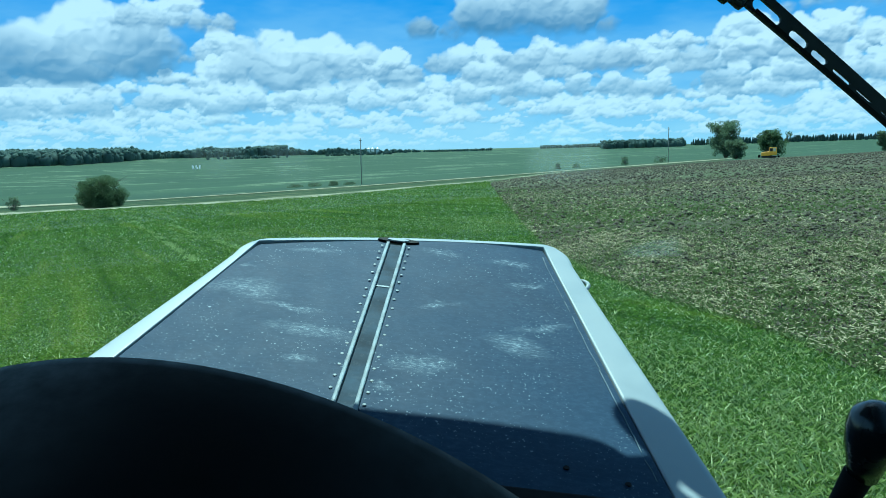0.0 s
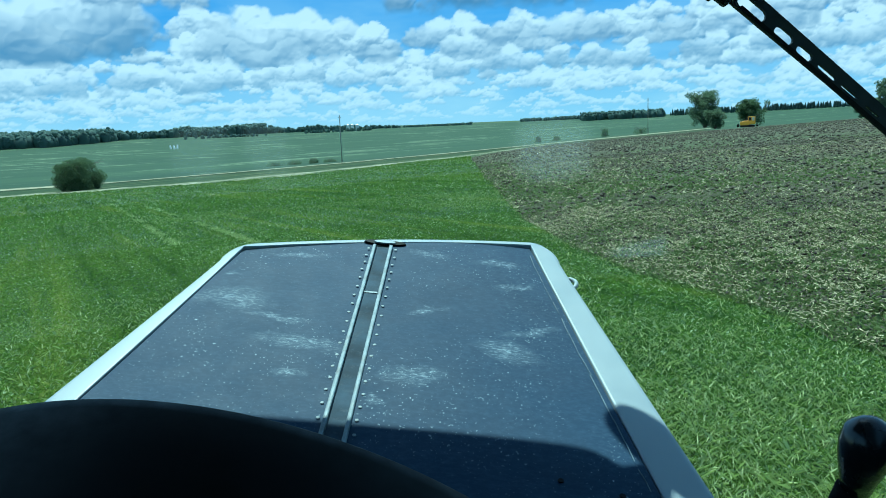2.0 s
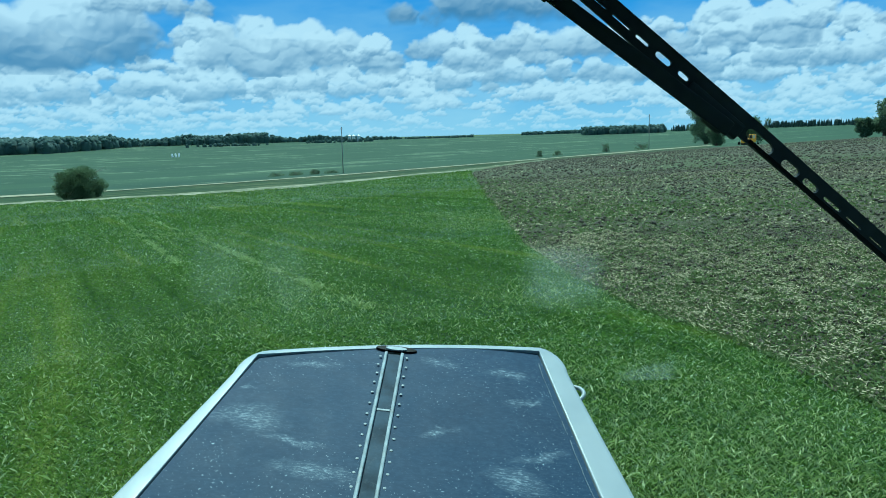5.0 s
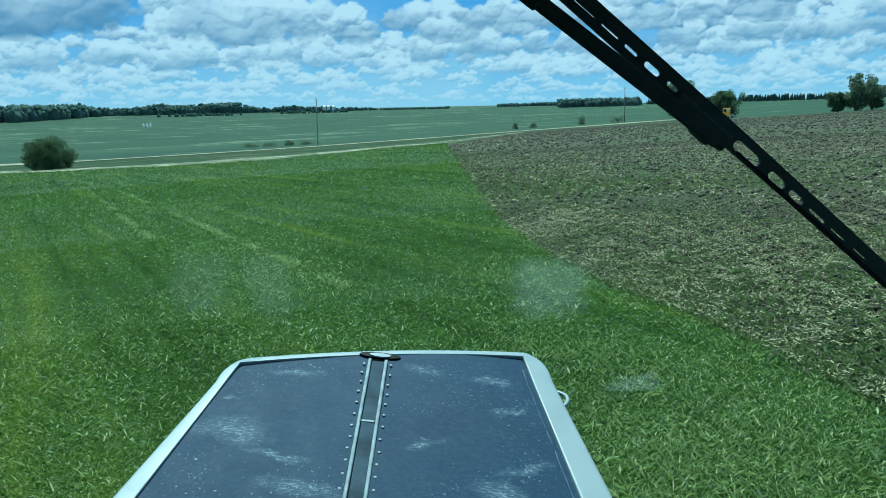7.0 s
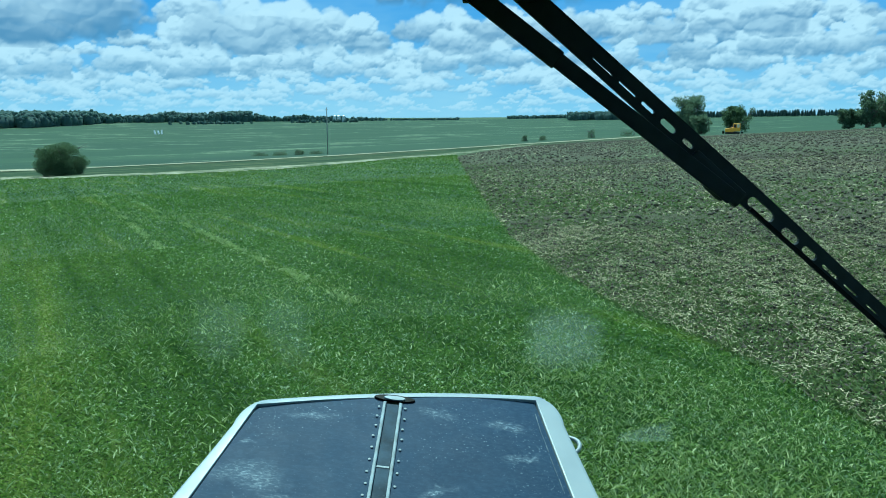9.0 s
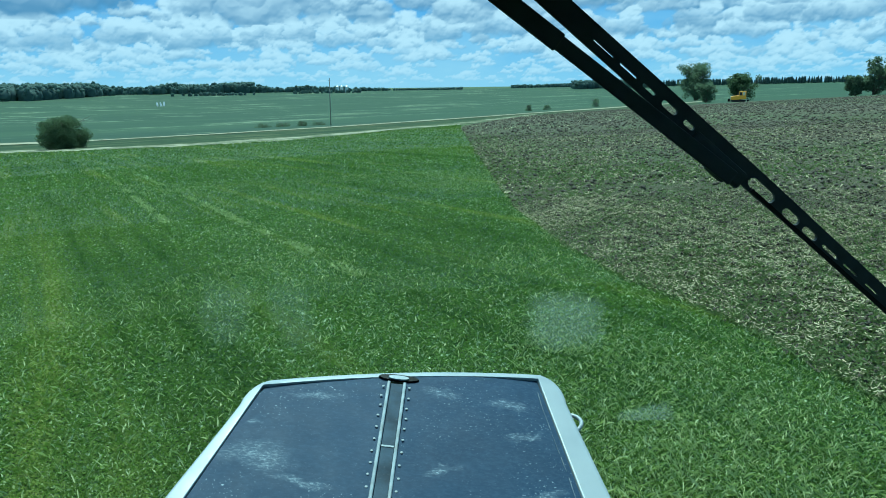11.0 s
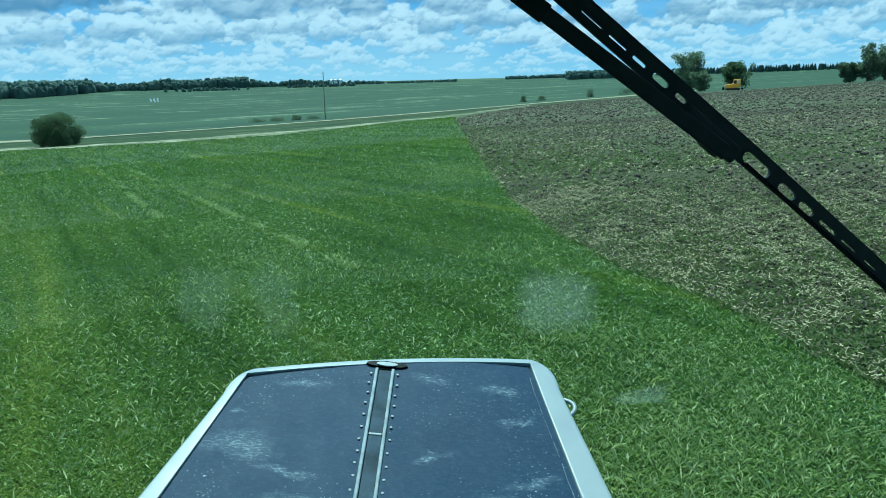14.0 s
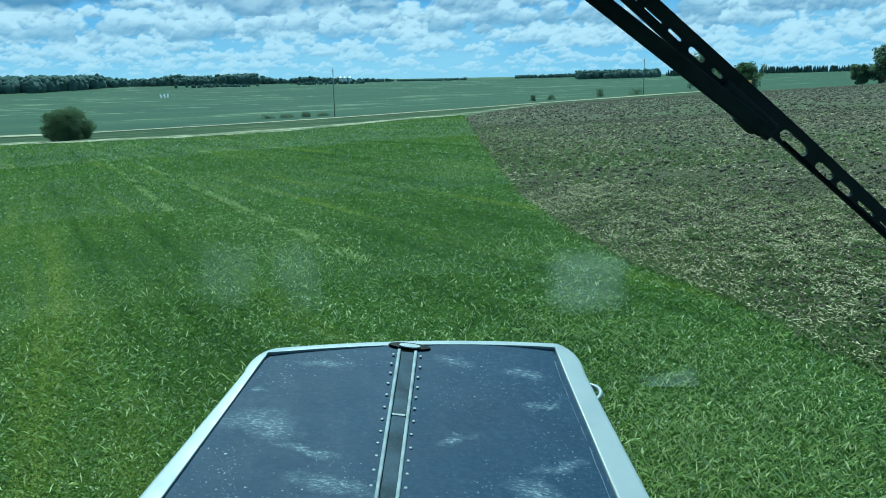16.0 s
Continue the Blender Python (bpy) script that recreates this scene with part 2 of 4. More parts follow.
def strip_mat(name, a, b, c, scale, spread=0.21):
    m = Mat(name, 0.92, 0, 0.15)
    m.color(m.ramp(m.noise(scale, 5, 0.7, (0.5, 1, 1)), [(0.51 - spread, a), (0.5, b), (0.51 + spread, c)]))
    m.bump(m.noise(scale * 8, 4), 0.5, 0.05)
    return m.m


M_GROUND = crop_ground()
M_PLOUGH = plough_ground()
M_FAR = far_crop()
M_ROAD = strip_mat("gravel_road", (0.24, 0.22, 0.14), (0.31, 0.285, 0.19), (0.38, 0.35, 0.245), 0.3)
M_VERGE = strip_mat("rough_verge_grass", (0.012, 0.026, 0.008), (0.028, 0.050, 0.014), (0.095, 0.100, 0.040), 0.16, 0.15)
M_STUBBLE = strip_mat("stubble_margin", (0.045, 0.070, 0.024), (0.150, 0.150, 0.088), (0.38, 0.36, 0.25), 0.32, 0.10)
M_CLOD = worn("soil_clod", (0.060, 0.050, 0.033), 0.95, 0, 0.45, 3, (0.16, 0.14, 0.10), 0.5)
M_STRAW = foliage("straw", (0.055, 0.050, 0.030), (0.52, 0.48, 0.29), 0.4, 0.8).m
M_POLE = worn("weathered_pole_wood", (0.30, 0.29, 0.27), 0.85, 0, 0.3, 4)
M_YELLOW = worn("yellow_machine_paint", (1.0, 0.45, 0.035), 0.42, 0, 0.12, 3)
M_GLASS_DARK = worn("dark_cab_glass", (0.03, 0.035, 0.04), 0.12, 0, 0.1, 3, (0.1, 0.1, 0.1), 0.1)
M_CREAM = worn("pale_cream_paint", (0.72, 0.66, 0.45), 0.5, 0, 0.1, 3)
M_WHITE = worn("white_sheet_metal", (0.74, 0.76, 0.76), 0.45, 0.1, 0.06, 2)
M_TYRE = worn("dusty_tyre_rubber", (0.022, 0.021, 0.02), 0.9, 0, 0.3, 10, (0.12, 0.1, 0.07), 0.4)

# ---- geometry helpers ----


def mesh_object(name, bm, material, smooth=False):
    me = bpy.data.meshes.new(name)
    bmesh.ops.recalc_face_normals(bm, faces=bm.faces)
    bm.to_mesh(me)
    bm.free()
    if smooth:
        for p in me.polygons:
            p.use_smooth = True
    me.materials.append(material)
    return new(name, me)


def part(name, bm, material, parent, label="", smooth=False):
    ob = mesh_object(name, bm, material, smooth)
    ob.parent = parent
    if label:
        tagged(ob, label)
    return ob


def raw_mesh(name, verts, faces, material, smooth=False):
    """A mesh from numpy arrays: verts (n, 3), faces (m, k)."""
    verts, faces = np.asarray(verts, np.float32), np.asarray(faces, np.int32)
    me = bpy.data.meshes.new(name)
    me.vertices.add(len(verts))
    me.vertices.foreach_set("co", verts.ravel())
    k = faces.shape[1]
    me.loops.add(faces.size)
    me.loops.foreach_set("vertex_index", faces.ravel())
    me.polygons.add(len(faces))
    me.polygons.foreach_set("loop_start", np.arange(0, faces.size, k, dtype=np.int32))
    me.update(calc_edges=True)
    if smooth:
        me.polygons.foreach_set("use_smooth", np.ones(len(faces), bool))
    me.materials.append(material)
    return new(name, me)


def box_bm(x0, x1, y0, y1, z0, z1, bevel=0.0, seg=2, bm=None):
    own = bmesh.new()
    bmesh.ops.create_cube(own, size=1)
    for v in own.verts:
        v.co = Vector((x0 + (v.co.x + 0.5) * (x1 - x0), y0 + (v.co.y + 0.5) * (y1 - y0), z0 + (v.co.z + 0.5) * (z1 - z0)))
    if bevel:
        bmesh.ops.bevel(own, geom=list(own.edges), offset=bevel, segments=seg, affect="EDGES", profile=0.6)
    if bm is None:
        return own
    me = bpy.data.meshes.new("tmp")
    own.to_mesh(me)
    own.free()
    bm.from_mesh(me)
    bpy.data.meshes.remove(me)
    return bm


def moved(bm, m):
    bmesh.ops.transform(bm, matrix=m, verts=bm.verts)
    return bm


def tube_bm(path, radii, sides=10, caps=True):
    bm = bmesh.new()
    rings = []
    path = [Vector(p) for p in path]
    for i, p in enumerate(path):
        d = (path[min(i + 1, len(path) - 1)] - path[max(i - 1, 0)]).normalized()
        q = d.to_track_quat("Z", "Y")
        r = radii[i] if isinstance(radii, (list, tuple)) else radii
        rings.append([bm.verts.new(p + q @ Vector((math.cos(a) * r, math.sin(a) * r, 0))) for a in [2 * math.pi * k / sides for k in range(sides)]])
    for a, b in zip(rings, rings[1:]):
        for k in range(sides):
            bm.faces.new((a[k], a[(k + 1) % sides], b[(k + 1) % sides], b[k]))
    if caps:
        bm.faces.new(rings[0][::-1])
        bm.faces.new(rings[-1])
    return bm


def disc_bm(radius, height, sides=24, bevel=0.0, squash=1.0):
    bm = bmesh.new()
    bmesh.ops.create_cone(bm, cap_ends=True, segments=sides, radius1=radius, radius2=radius - bevel, depth=height)
    for v in bm.verts:
        v.co.y *= squash
        v.co.z += height / 2
    return bm


# ---- the lie of the land ----
CX, CY, EYE = 0.2, -2.65, 0.9


def ground_z(x, y):
    x, y = np.asarray(x, float), np.asarray(y, float)
    dx, dy = x - CX, y - CY
    r = np.hypot(dx, dy) + 1e-6
    t = np.where(dy > 1e-3, np.clip(dx / np.maximum(dy, 1e-3), -0.9, 0.9), np.sign(dx) * 0.9)
    r1, r2 = 225 + 50 * t, 1100.0
    slope = (0.046 * dx - 0.026 * dy) / r
    near = -1.75 - EYE + slope * r
    e1 = (-1.75 - EYE + slope * r1) / r1
    e2 = -0.004 + np.where(t > 0, 0.009, 0.003) * t
    k = np.clip(np.log(np.maximum(r, 1.0) / r1) / np.log(r2 / r1), 0, 1)
    far = (e1 + (e2 - e1) * k) * np.minimum(r, r2)
    return EYE + np.where(r <= r1, near, far)


def gz(x, y):
    return float(ground_z(x, y))


def at_polar(az, r):
    return CX + r * np.sin(az), CY + r * np.cos(az)


def draped(name, az, r_in, r_out, rows, lift, material, power=1.0, rough=None):
    """A sheet lying on the land between two curves given as distance by bearing."""
    az = np.asarray(az, float)
    k = np.linspace(0, 1, rows) ** power
    rr = np.exp(np.log(r_in)[None, :] * (1 - k[:, None]) + np.log(r_out)[None, :] * k[:, None])
    x, y = at_polar(az[None, :], rr)
    z = ground_z(x, y) + lift
    if rough is not None:
        z = z + rough(x, y, rr)
    v = np.stack([x, y, z], -1).reshape(-1, 3)
    n, m = rr.shape
    i = np.arange(n - 1)[:, None] * m + np.arange(m - 1)[None, :]
    f = np.stack([i, i + 1, i + 1 + m, i + m], -1).reshape(-1, 4)
    return raw_mesh(name, v, f, material, True)


rng = np.random.default_rng(7)
LAT = rng.random((64, 64))


def value_noise(x, y):
    xi, yi = np.floor(x).astype(int), np.floor(y).astype(int)
    fx, fy = x - xi, y - yi
    fx, fy = fx * fx * (3 - 2 * fx), fy * fy * (3 - 2 * fy)
    a, b = LAT[xi % 64, yi % 64], LAT[(xi + 1) % 64, yi % 64]
    c, d = LAT[xi % 64, (yi + 1) % 64], LAT[(xi + 1) % 64, (yi + 1) % 64]
    return (a * (1 - fx) + b * fx) * (1 - fy) + (c * (1 - fx) + d * fx) * fy


def fbm(x, y, octaves=5, gain=0.5):
    s, a, t = 0.0, 1.0, 0.0
    for o in range(octaves):
        s = s + a * value_noise(x * 2 ** o + 17.3 * o, y * 2 ** o + 9.1 * o)
        t += a
        a *= gain
    return s / t


# boundary of crop and ploughed land, and the margins, as distance by bearing
EDGE_AZ = [0.0184, 0.0355, 0.056, 0.0805, 0.136, 0.216, 0.33, 0.412, 0.515, 0.9, 1.5]
EDGE_R = [100.7, 46.5, 30.8, 21.6, 15.8, 12.3, 10.2, 8.8, 7.5, 5.6, 5.0]
FAR_AZ = [0.0184, 0.11, 0.235, 0.345, 0.48, 0.6, 1.5]
FAR_R = [112.0, 185.0, 206.0, 216.0, 205.0, 190.0, 150.0]
STRIP_AZ = [-1.2, -0.508, -0.411, -0.308, -0.1975, -0.1295, -0.061, 0.008, 0.03, 0.11]
STRIP_R = [190.0, 131.5, 112.0, 101.0, 99.3, 104.6, 117.0, 126.7, 135.0, 178.0]
ROAD_AZ = [-1.2, -0.8, -0.5, -0.4, -0.27, -0.134, 0.0, 0.1, 0.18, 0.24, 0.34, 0.6]
ROAD_R = [320.0, 255.0, 214.0, 199.0, 183.0, 181.0, 197.0, 222.0, 238.0, 252.0, 282.0, 340.0]


def edge_r(az):
    return np.exp(np.interp(az, EDGE_AZ, np.log(EDGE_R)))


def rng_edge(az, r):
    """A scattered value between 0 and 1 for each plant, to thin the crop out at its edge."""
    return np.mod(np.sin(az * 91237.1 + r * 7331.7) * 43758.5, 1.0)


def in_crop(az, r):
    wob = 1 + 0.05 * (fbm(az * 90 + 40, np.log(r) * 6, 3) - 0.5)
    e = np.where(az < 0.0184, 1e4, edge_r(az))
    s = np.interp(az, STRIP_AZ, STRIP_R)
    thin = 1 + 0.40 * rng_edge(az, r) ** 2.5
    return (r < e * wob * thin) & (r < s)


def ground_sheet():
    az = np.concatenate([np.linspace(-0.8, 0.8, 240), np.linspace(0.8, 2 * math.pi - 0.8, 90)[1:]])
    r = np.concatenate([[0.3], np.geomspace(1.2, 4600, 150)])
    x, y = at_polar(az[None, :], r[:, None])
    z = ground_z(x, y)
    v = np.stack([x, y, z], -1).reshape(-1, 3)
    n, m = x.shape
    i = np.arange(n - 1)[:, None] * m + np.arange(m - 1)[None, :]
    f = np.stack([i, i + 1, i + 1 + m, i + m], -1).reshape(-1, 4)
    ob = raw_mesh("ground", v, f, M_GROUND, True)
    return tagged(ob, "gently sloping green crop field running to the horizon", "field", kind="structure")


ground_sheet()


def clod_relief(x, y, r):
    rise = np.clip((r / edge_r(np.arctan2(x - CX, y - CY)) - 1.0) / 0.25, 0.0, 1)
    near = np.clip(1.3 - r / 150, 0.0, 1) * (0.05 + 0.95 * rise)
    rows = 0.035 * np.sin((x * 0.97 - y * 0.22) * 2 * math.pi / 0.55 + 4 * fbm(x * 0.2, y * 0.2, 2))
    return 0.11 * rise + near * (rows + 0.24 * (fbm(x * 2.0, y * 2.0, 5, 0.64) - 0.5))


def wide(table_az, table_r, az):
    return np.interp(az, table_az, table_r)


plough_az = np.concatenate([np.linspace(0.0184, 0.62, 330), np.linspace(0.62, 1.5, 40)[1:]])
plough_near = edge_r(plough_az) * (1 + 0.10 * (fbm(plough_az * 60, plough_az * 0 + 3, 4) - 0.5))
tagged(draped("ploughed_field", plough_az, plough_near, np.maximum(wide(FAR_AZ, FAR_R, plough_az), plough_near * 1.02), 230, 0.02, M_PLOUGH, 1.0, clod_relief),
       "brown ploughed soil with pale straw beside the crop", "ploughed field", kind="structure")

az_l = np.linspace(-1.2, 0.11, 160)
strip_wob = 1 + 0.09 * (fbm(az_l * 50, az_l * 0 + 9, 4) - 0.5)
tagged(draped("field_margin", az_l, wide(STRIP_AZ, STRIP_R, az_l) * strip_wob, wide(STRIP_AZ, STRIP_R, az_l) * 1.135 * (2 - strip_wob), 6, 0.05, M_STUBBLE),
       "pale tan stubble margin along the crop edge", "field margin", kind="structure")
az_v = np.linspace(-1.2, 0.34, 160)
verge_in = np.where(az_v < 0.11, wide(STRIP_AZ, STRIP_R, az_v) * 1.12, wide(FAR_AZ, FAR_R, az_v) * 0.99)
tagged(draped("verge", az_v, verge_in, wide(ROAD_AZ, ROAD_R, az_v) * 0.985, 12, 0.04, M_VERGE),
       "dark green rough grass verge beside the gravel road", "verge", kind="structure")
az_r = np.linspace(-1.2, 0.30, 180)
road_c = wide(ROAD_AZ, ROAD_R, az_r)
tagged(draped("road", az_r, road_c * 0.971, road_c * 1.029, 5, 0.15, M_ROAD), "pale gravel country road crossing the valley", "road", kind="structure")
az_f = np.linspace(-1.2, 1.2, 220)
far_in = np.where(az_f < 0.3, wide(ROAD_AZ, ROAD_R, az_f) * 1.03, np.maximum(wide(FAR_AZ, FAR_R, az_f) * 1.0, 190.0))
tagged(draped("far_field", az_f, far_in, np.full_like(az_f, 1500.0), 60, 0.08, M_FAR), "broad blue-green far crop field with pale streaks", "field", kind="structure")


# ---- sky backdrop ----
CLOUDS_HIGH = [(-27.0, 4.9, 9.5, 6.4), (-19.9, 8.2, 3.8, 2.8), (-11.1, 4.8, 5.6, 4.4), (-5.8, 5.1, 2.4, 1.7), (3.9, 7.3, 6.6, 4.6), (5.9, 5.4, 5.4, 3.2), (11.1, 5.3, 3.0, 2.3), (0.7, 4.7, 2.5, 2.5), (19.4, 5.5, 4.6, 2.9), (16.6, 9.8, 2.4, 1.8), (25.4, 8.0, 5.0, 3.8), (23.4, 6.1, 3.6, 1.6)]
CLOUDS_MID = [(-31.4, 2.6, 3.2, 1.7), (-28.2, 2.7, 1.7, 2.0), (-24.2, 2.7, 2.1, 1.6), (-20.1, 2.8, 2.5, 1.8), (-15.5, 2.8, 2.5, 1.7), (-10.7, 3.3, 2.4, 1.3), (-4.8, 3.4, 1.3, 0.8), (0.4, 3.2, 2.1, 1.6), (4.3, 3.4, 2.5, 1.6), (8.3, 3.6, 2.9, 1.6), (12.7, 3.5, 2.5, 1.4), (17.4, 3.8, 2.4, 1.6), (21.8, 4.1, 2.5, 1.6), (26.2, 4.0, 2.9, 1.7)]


def sky_backdrop():
    """A far curved sheet of sky: blue above, paler low down, with rows of cumulus."""
    na, ne = 800, 225
    az = np.linspace(-39, 39, na)
    el = np.linspace(-1.2, 13.5, ne)
    A, E = np.meshgrid(az, el)
    g = np.clip(E / 10.0, 0, 1) ** 0.75
    low, high = np.array([0.40, 0.72, 0.92]), np.array([0.075, 0.34, 0.82])
    col = low[None, None] * (1 - g[..., None]) + high[None, None] * g[..., None]
    veil = np.clip((fbm(A * 0.16 + 3, E * 0.55 + 8, 5, 0.55) - 0.34) * 2.6, 0, 1) * np.exp(-np.clip(E, 0, 20) / 8.0)
    col = col * (1 - 0.7 * veil[..., None]) + np.array([0.54, 0.80, 0.94]) * 0.7 * veil[..., None]
    r2 = np.random.default_rng(21)
    clouds = []
    for _ in range(640):
        b = 0.2 + r2.exponential(1.7)
        if b > 6.0:
            continue
        h = (0.30 + 0.36 * b) * r2.uniform(0.45, 1.25)
        clouds.append((r2.uniform(-39, 39), b, h * r2.uniform(0.9, 2.2), h, 0.55))
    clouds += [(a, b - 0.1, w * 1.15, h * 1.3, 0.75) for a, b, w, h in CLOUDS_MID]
    for a in (-37, -34, 31, 35, 38):
        clouds.append((a, r2.uniform(2.8, 6), r2.uniform(2, 4.5), r2.uniform(1.4, 3.2), 0.75))
    clouds.sort(key=lambda c: -c[1] if c[4] < 0.6 else -c[1] + 1.5)
    clouds.sort(key=lambda c: c[4])
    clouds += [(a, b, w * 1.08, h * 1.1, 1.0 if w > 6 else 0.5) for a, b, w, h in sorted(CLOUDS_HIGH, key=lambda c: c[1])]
    light = np.array([-0.25, 0.80, 0.55])
    light = light / np.linalg.norm(light)
    da, de = az[1] - az[0], el[1] - el[0]
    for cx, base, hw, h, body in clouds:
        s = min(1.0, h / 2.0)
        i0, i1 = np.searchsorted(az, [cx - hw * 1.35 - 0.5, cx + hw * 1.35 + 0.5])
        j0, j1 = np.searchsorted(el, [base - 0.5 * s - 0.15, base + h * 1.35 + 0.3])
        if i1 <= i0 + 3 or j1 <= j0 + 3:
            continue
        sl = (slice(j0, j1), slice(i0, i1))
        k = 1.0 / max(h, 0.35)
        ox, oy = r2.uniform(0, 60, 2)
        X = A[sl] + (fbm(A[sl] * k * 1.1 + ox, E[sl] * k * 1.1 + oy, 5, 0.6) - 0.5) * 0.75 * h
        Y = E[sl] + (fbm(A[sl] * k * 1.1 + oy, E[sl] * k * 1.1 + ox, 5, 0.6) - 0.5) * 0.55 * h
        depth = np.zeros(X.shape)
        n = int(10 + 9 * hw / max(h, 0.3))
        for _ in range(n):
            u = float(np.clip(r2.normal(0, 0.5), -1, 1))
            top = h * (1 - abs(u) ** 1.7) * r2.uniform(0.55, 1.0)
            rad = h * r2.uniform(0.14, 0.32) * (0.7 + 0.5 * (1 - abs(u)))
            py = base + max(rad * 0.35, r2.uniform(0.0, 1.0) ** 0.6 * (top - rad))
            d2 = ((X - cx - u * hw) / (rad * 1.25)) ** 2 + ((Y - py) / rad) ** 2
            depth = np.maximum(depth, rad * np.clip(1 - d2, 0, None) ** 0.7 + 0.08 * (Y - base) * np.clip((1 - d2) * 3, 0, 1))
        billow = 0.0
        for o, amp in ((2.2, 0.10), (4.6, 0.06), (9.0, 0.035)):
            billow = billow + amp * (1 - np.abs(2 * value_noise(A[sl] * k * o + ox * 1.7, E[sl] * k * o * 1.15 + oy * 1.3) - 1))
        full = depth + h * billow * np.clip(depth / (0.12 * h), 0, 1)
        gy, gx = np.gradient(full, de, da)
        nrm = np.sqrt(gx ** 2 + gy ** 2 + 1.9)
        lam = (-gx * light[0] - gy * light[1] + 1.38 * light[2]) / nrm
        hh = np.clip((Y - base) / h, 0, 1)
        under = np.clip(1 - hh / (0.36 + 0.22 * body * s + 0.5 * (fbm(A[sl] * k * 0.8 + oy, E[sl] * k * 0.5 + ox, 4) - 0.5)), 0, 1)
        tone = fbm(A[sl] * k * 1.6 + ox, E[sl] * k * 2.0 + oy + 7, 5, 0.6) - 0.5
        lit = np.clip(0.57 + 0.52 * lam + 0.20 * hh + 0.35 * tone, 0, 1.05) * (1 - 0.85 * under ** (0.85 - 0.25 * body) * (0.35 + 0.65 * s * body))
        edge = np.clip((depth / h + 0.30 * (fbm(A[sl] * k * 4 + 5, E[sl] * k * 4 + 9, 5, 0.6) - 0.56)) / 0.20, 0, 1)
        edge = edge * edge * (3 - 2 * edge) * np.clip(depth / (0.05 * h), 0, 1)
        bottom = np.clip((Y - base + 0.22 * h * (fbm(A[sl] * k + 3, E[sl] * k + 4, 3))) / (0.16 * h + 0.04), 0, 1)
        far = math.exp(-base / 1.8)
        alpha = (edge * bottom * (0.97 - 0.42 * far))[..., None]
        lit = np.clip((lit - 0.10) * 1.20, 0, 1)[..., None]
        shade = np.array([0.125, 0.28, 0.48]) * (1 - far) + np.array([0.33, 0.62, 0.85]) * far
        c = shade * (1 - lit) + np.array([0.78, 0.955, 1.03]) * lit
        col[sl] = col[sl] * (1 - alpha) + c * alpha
    haze = (0.50 * np.exp(-np.clip(E, 0, 20) / 2.4))[..., None]
    col = col * (1 - haze) + np.array([0.47, 0.76, 0.92]) * haze
    R = 4700.0
    ar, er = np.radians(A), np.radians(E)
    v = np.stack([CX + R * np.sin(ar) * np.cos(er), CY + R * np.cos(ar) * np.cos(er), EYE + R * np.sin(er)], -1).reshape(-1, 3)
    i = np.arange(ne - 1)[:, None] * na + np.arange(na - 1)[None, :]
    f = np.stack([i, i + 1, i + 1 + na, i + na], -1).reshape(-1, 4)
    m = Mat("cloudy_sky")
    at = m.node("Attribute")
    at.attribute_name = "sky_colour"
    em = m.node("Emission", Strength=SKY_GLOW)
    m.link(at.outputs["Color"], em.inputs["Color"])
    m.link(em.outputs[0], m.t.nodes["Material Output"].inputs["Surface"])
    ob = raw_mesh("backdrop", v, f, m.m, True)
    layer = ob.data.color_attributes.new("sky_colour", "FLOAT_COLOR", "POINT")
    col = col * np.array([1.08, 0.92, 1.01])
    layer.data.foreach_set("color", np.concatenate([col.reshape(-1, 3), np.ones((na * ne, 1))], 1).astype(np.float32).ravel())
    return tagged(ob, "blue summer sky with rows of white cumulus clouds", "sky", kind="structure")


SKY_GLOW = 0.62
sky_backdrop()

# ---- the tractor that carries the view ----
VEHICLE = pose(0.0036, -0.0015, 0.0090, 16.1555, 7.1398, -0.5402)
tractor = new("tractor")
tractor.matrix_world = VEHICLE @ Matrix.Translation(BASE)
tagged(tractor, "tractor with dark dusty hood and pale blue-grey rim", "tractor")


def tpart(name, bm, material, label="", parent=None, smooth=False):
    """A part of the tractor, built in its hood's own axes."""
    moved(bm, Matrix.Translation(-BASE))
    return part(name, bm, material, parent or tractor, label, smooth)


def cpart(name, bm, material, label="", parent=None, smooth=False):
    """A part of the tractor's upright cab, built in the world's axes."""
    return tpart(name, moved(bm, VEHICLE.inverted()), material, label, parent, smooth)


REAR = -1.16


def front_y(x):
    return -0.012 + 0.2295 * x - 0.147 * x * x


def inner_x(y, side):
    return -0.429 + 0.1785 * (y + 0.232) if side < 0 else 0.478 - 0.1793 * (y + 0.073)


def outer_x(y, side):
    return -0.472 + 0.230 * (y + 0.287) if side < 0 else 0.572 - 0.2242 * (y + 0.173)


def hinge_x(y):
    return -0.004 - 0.002 * y


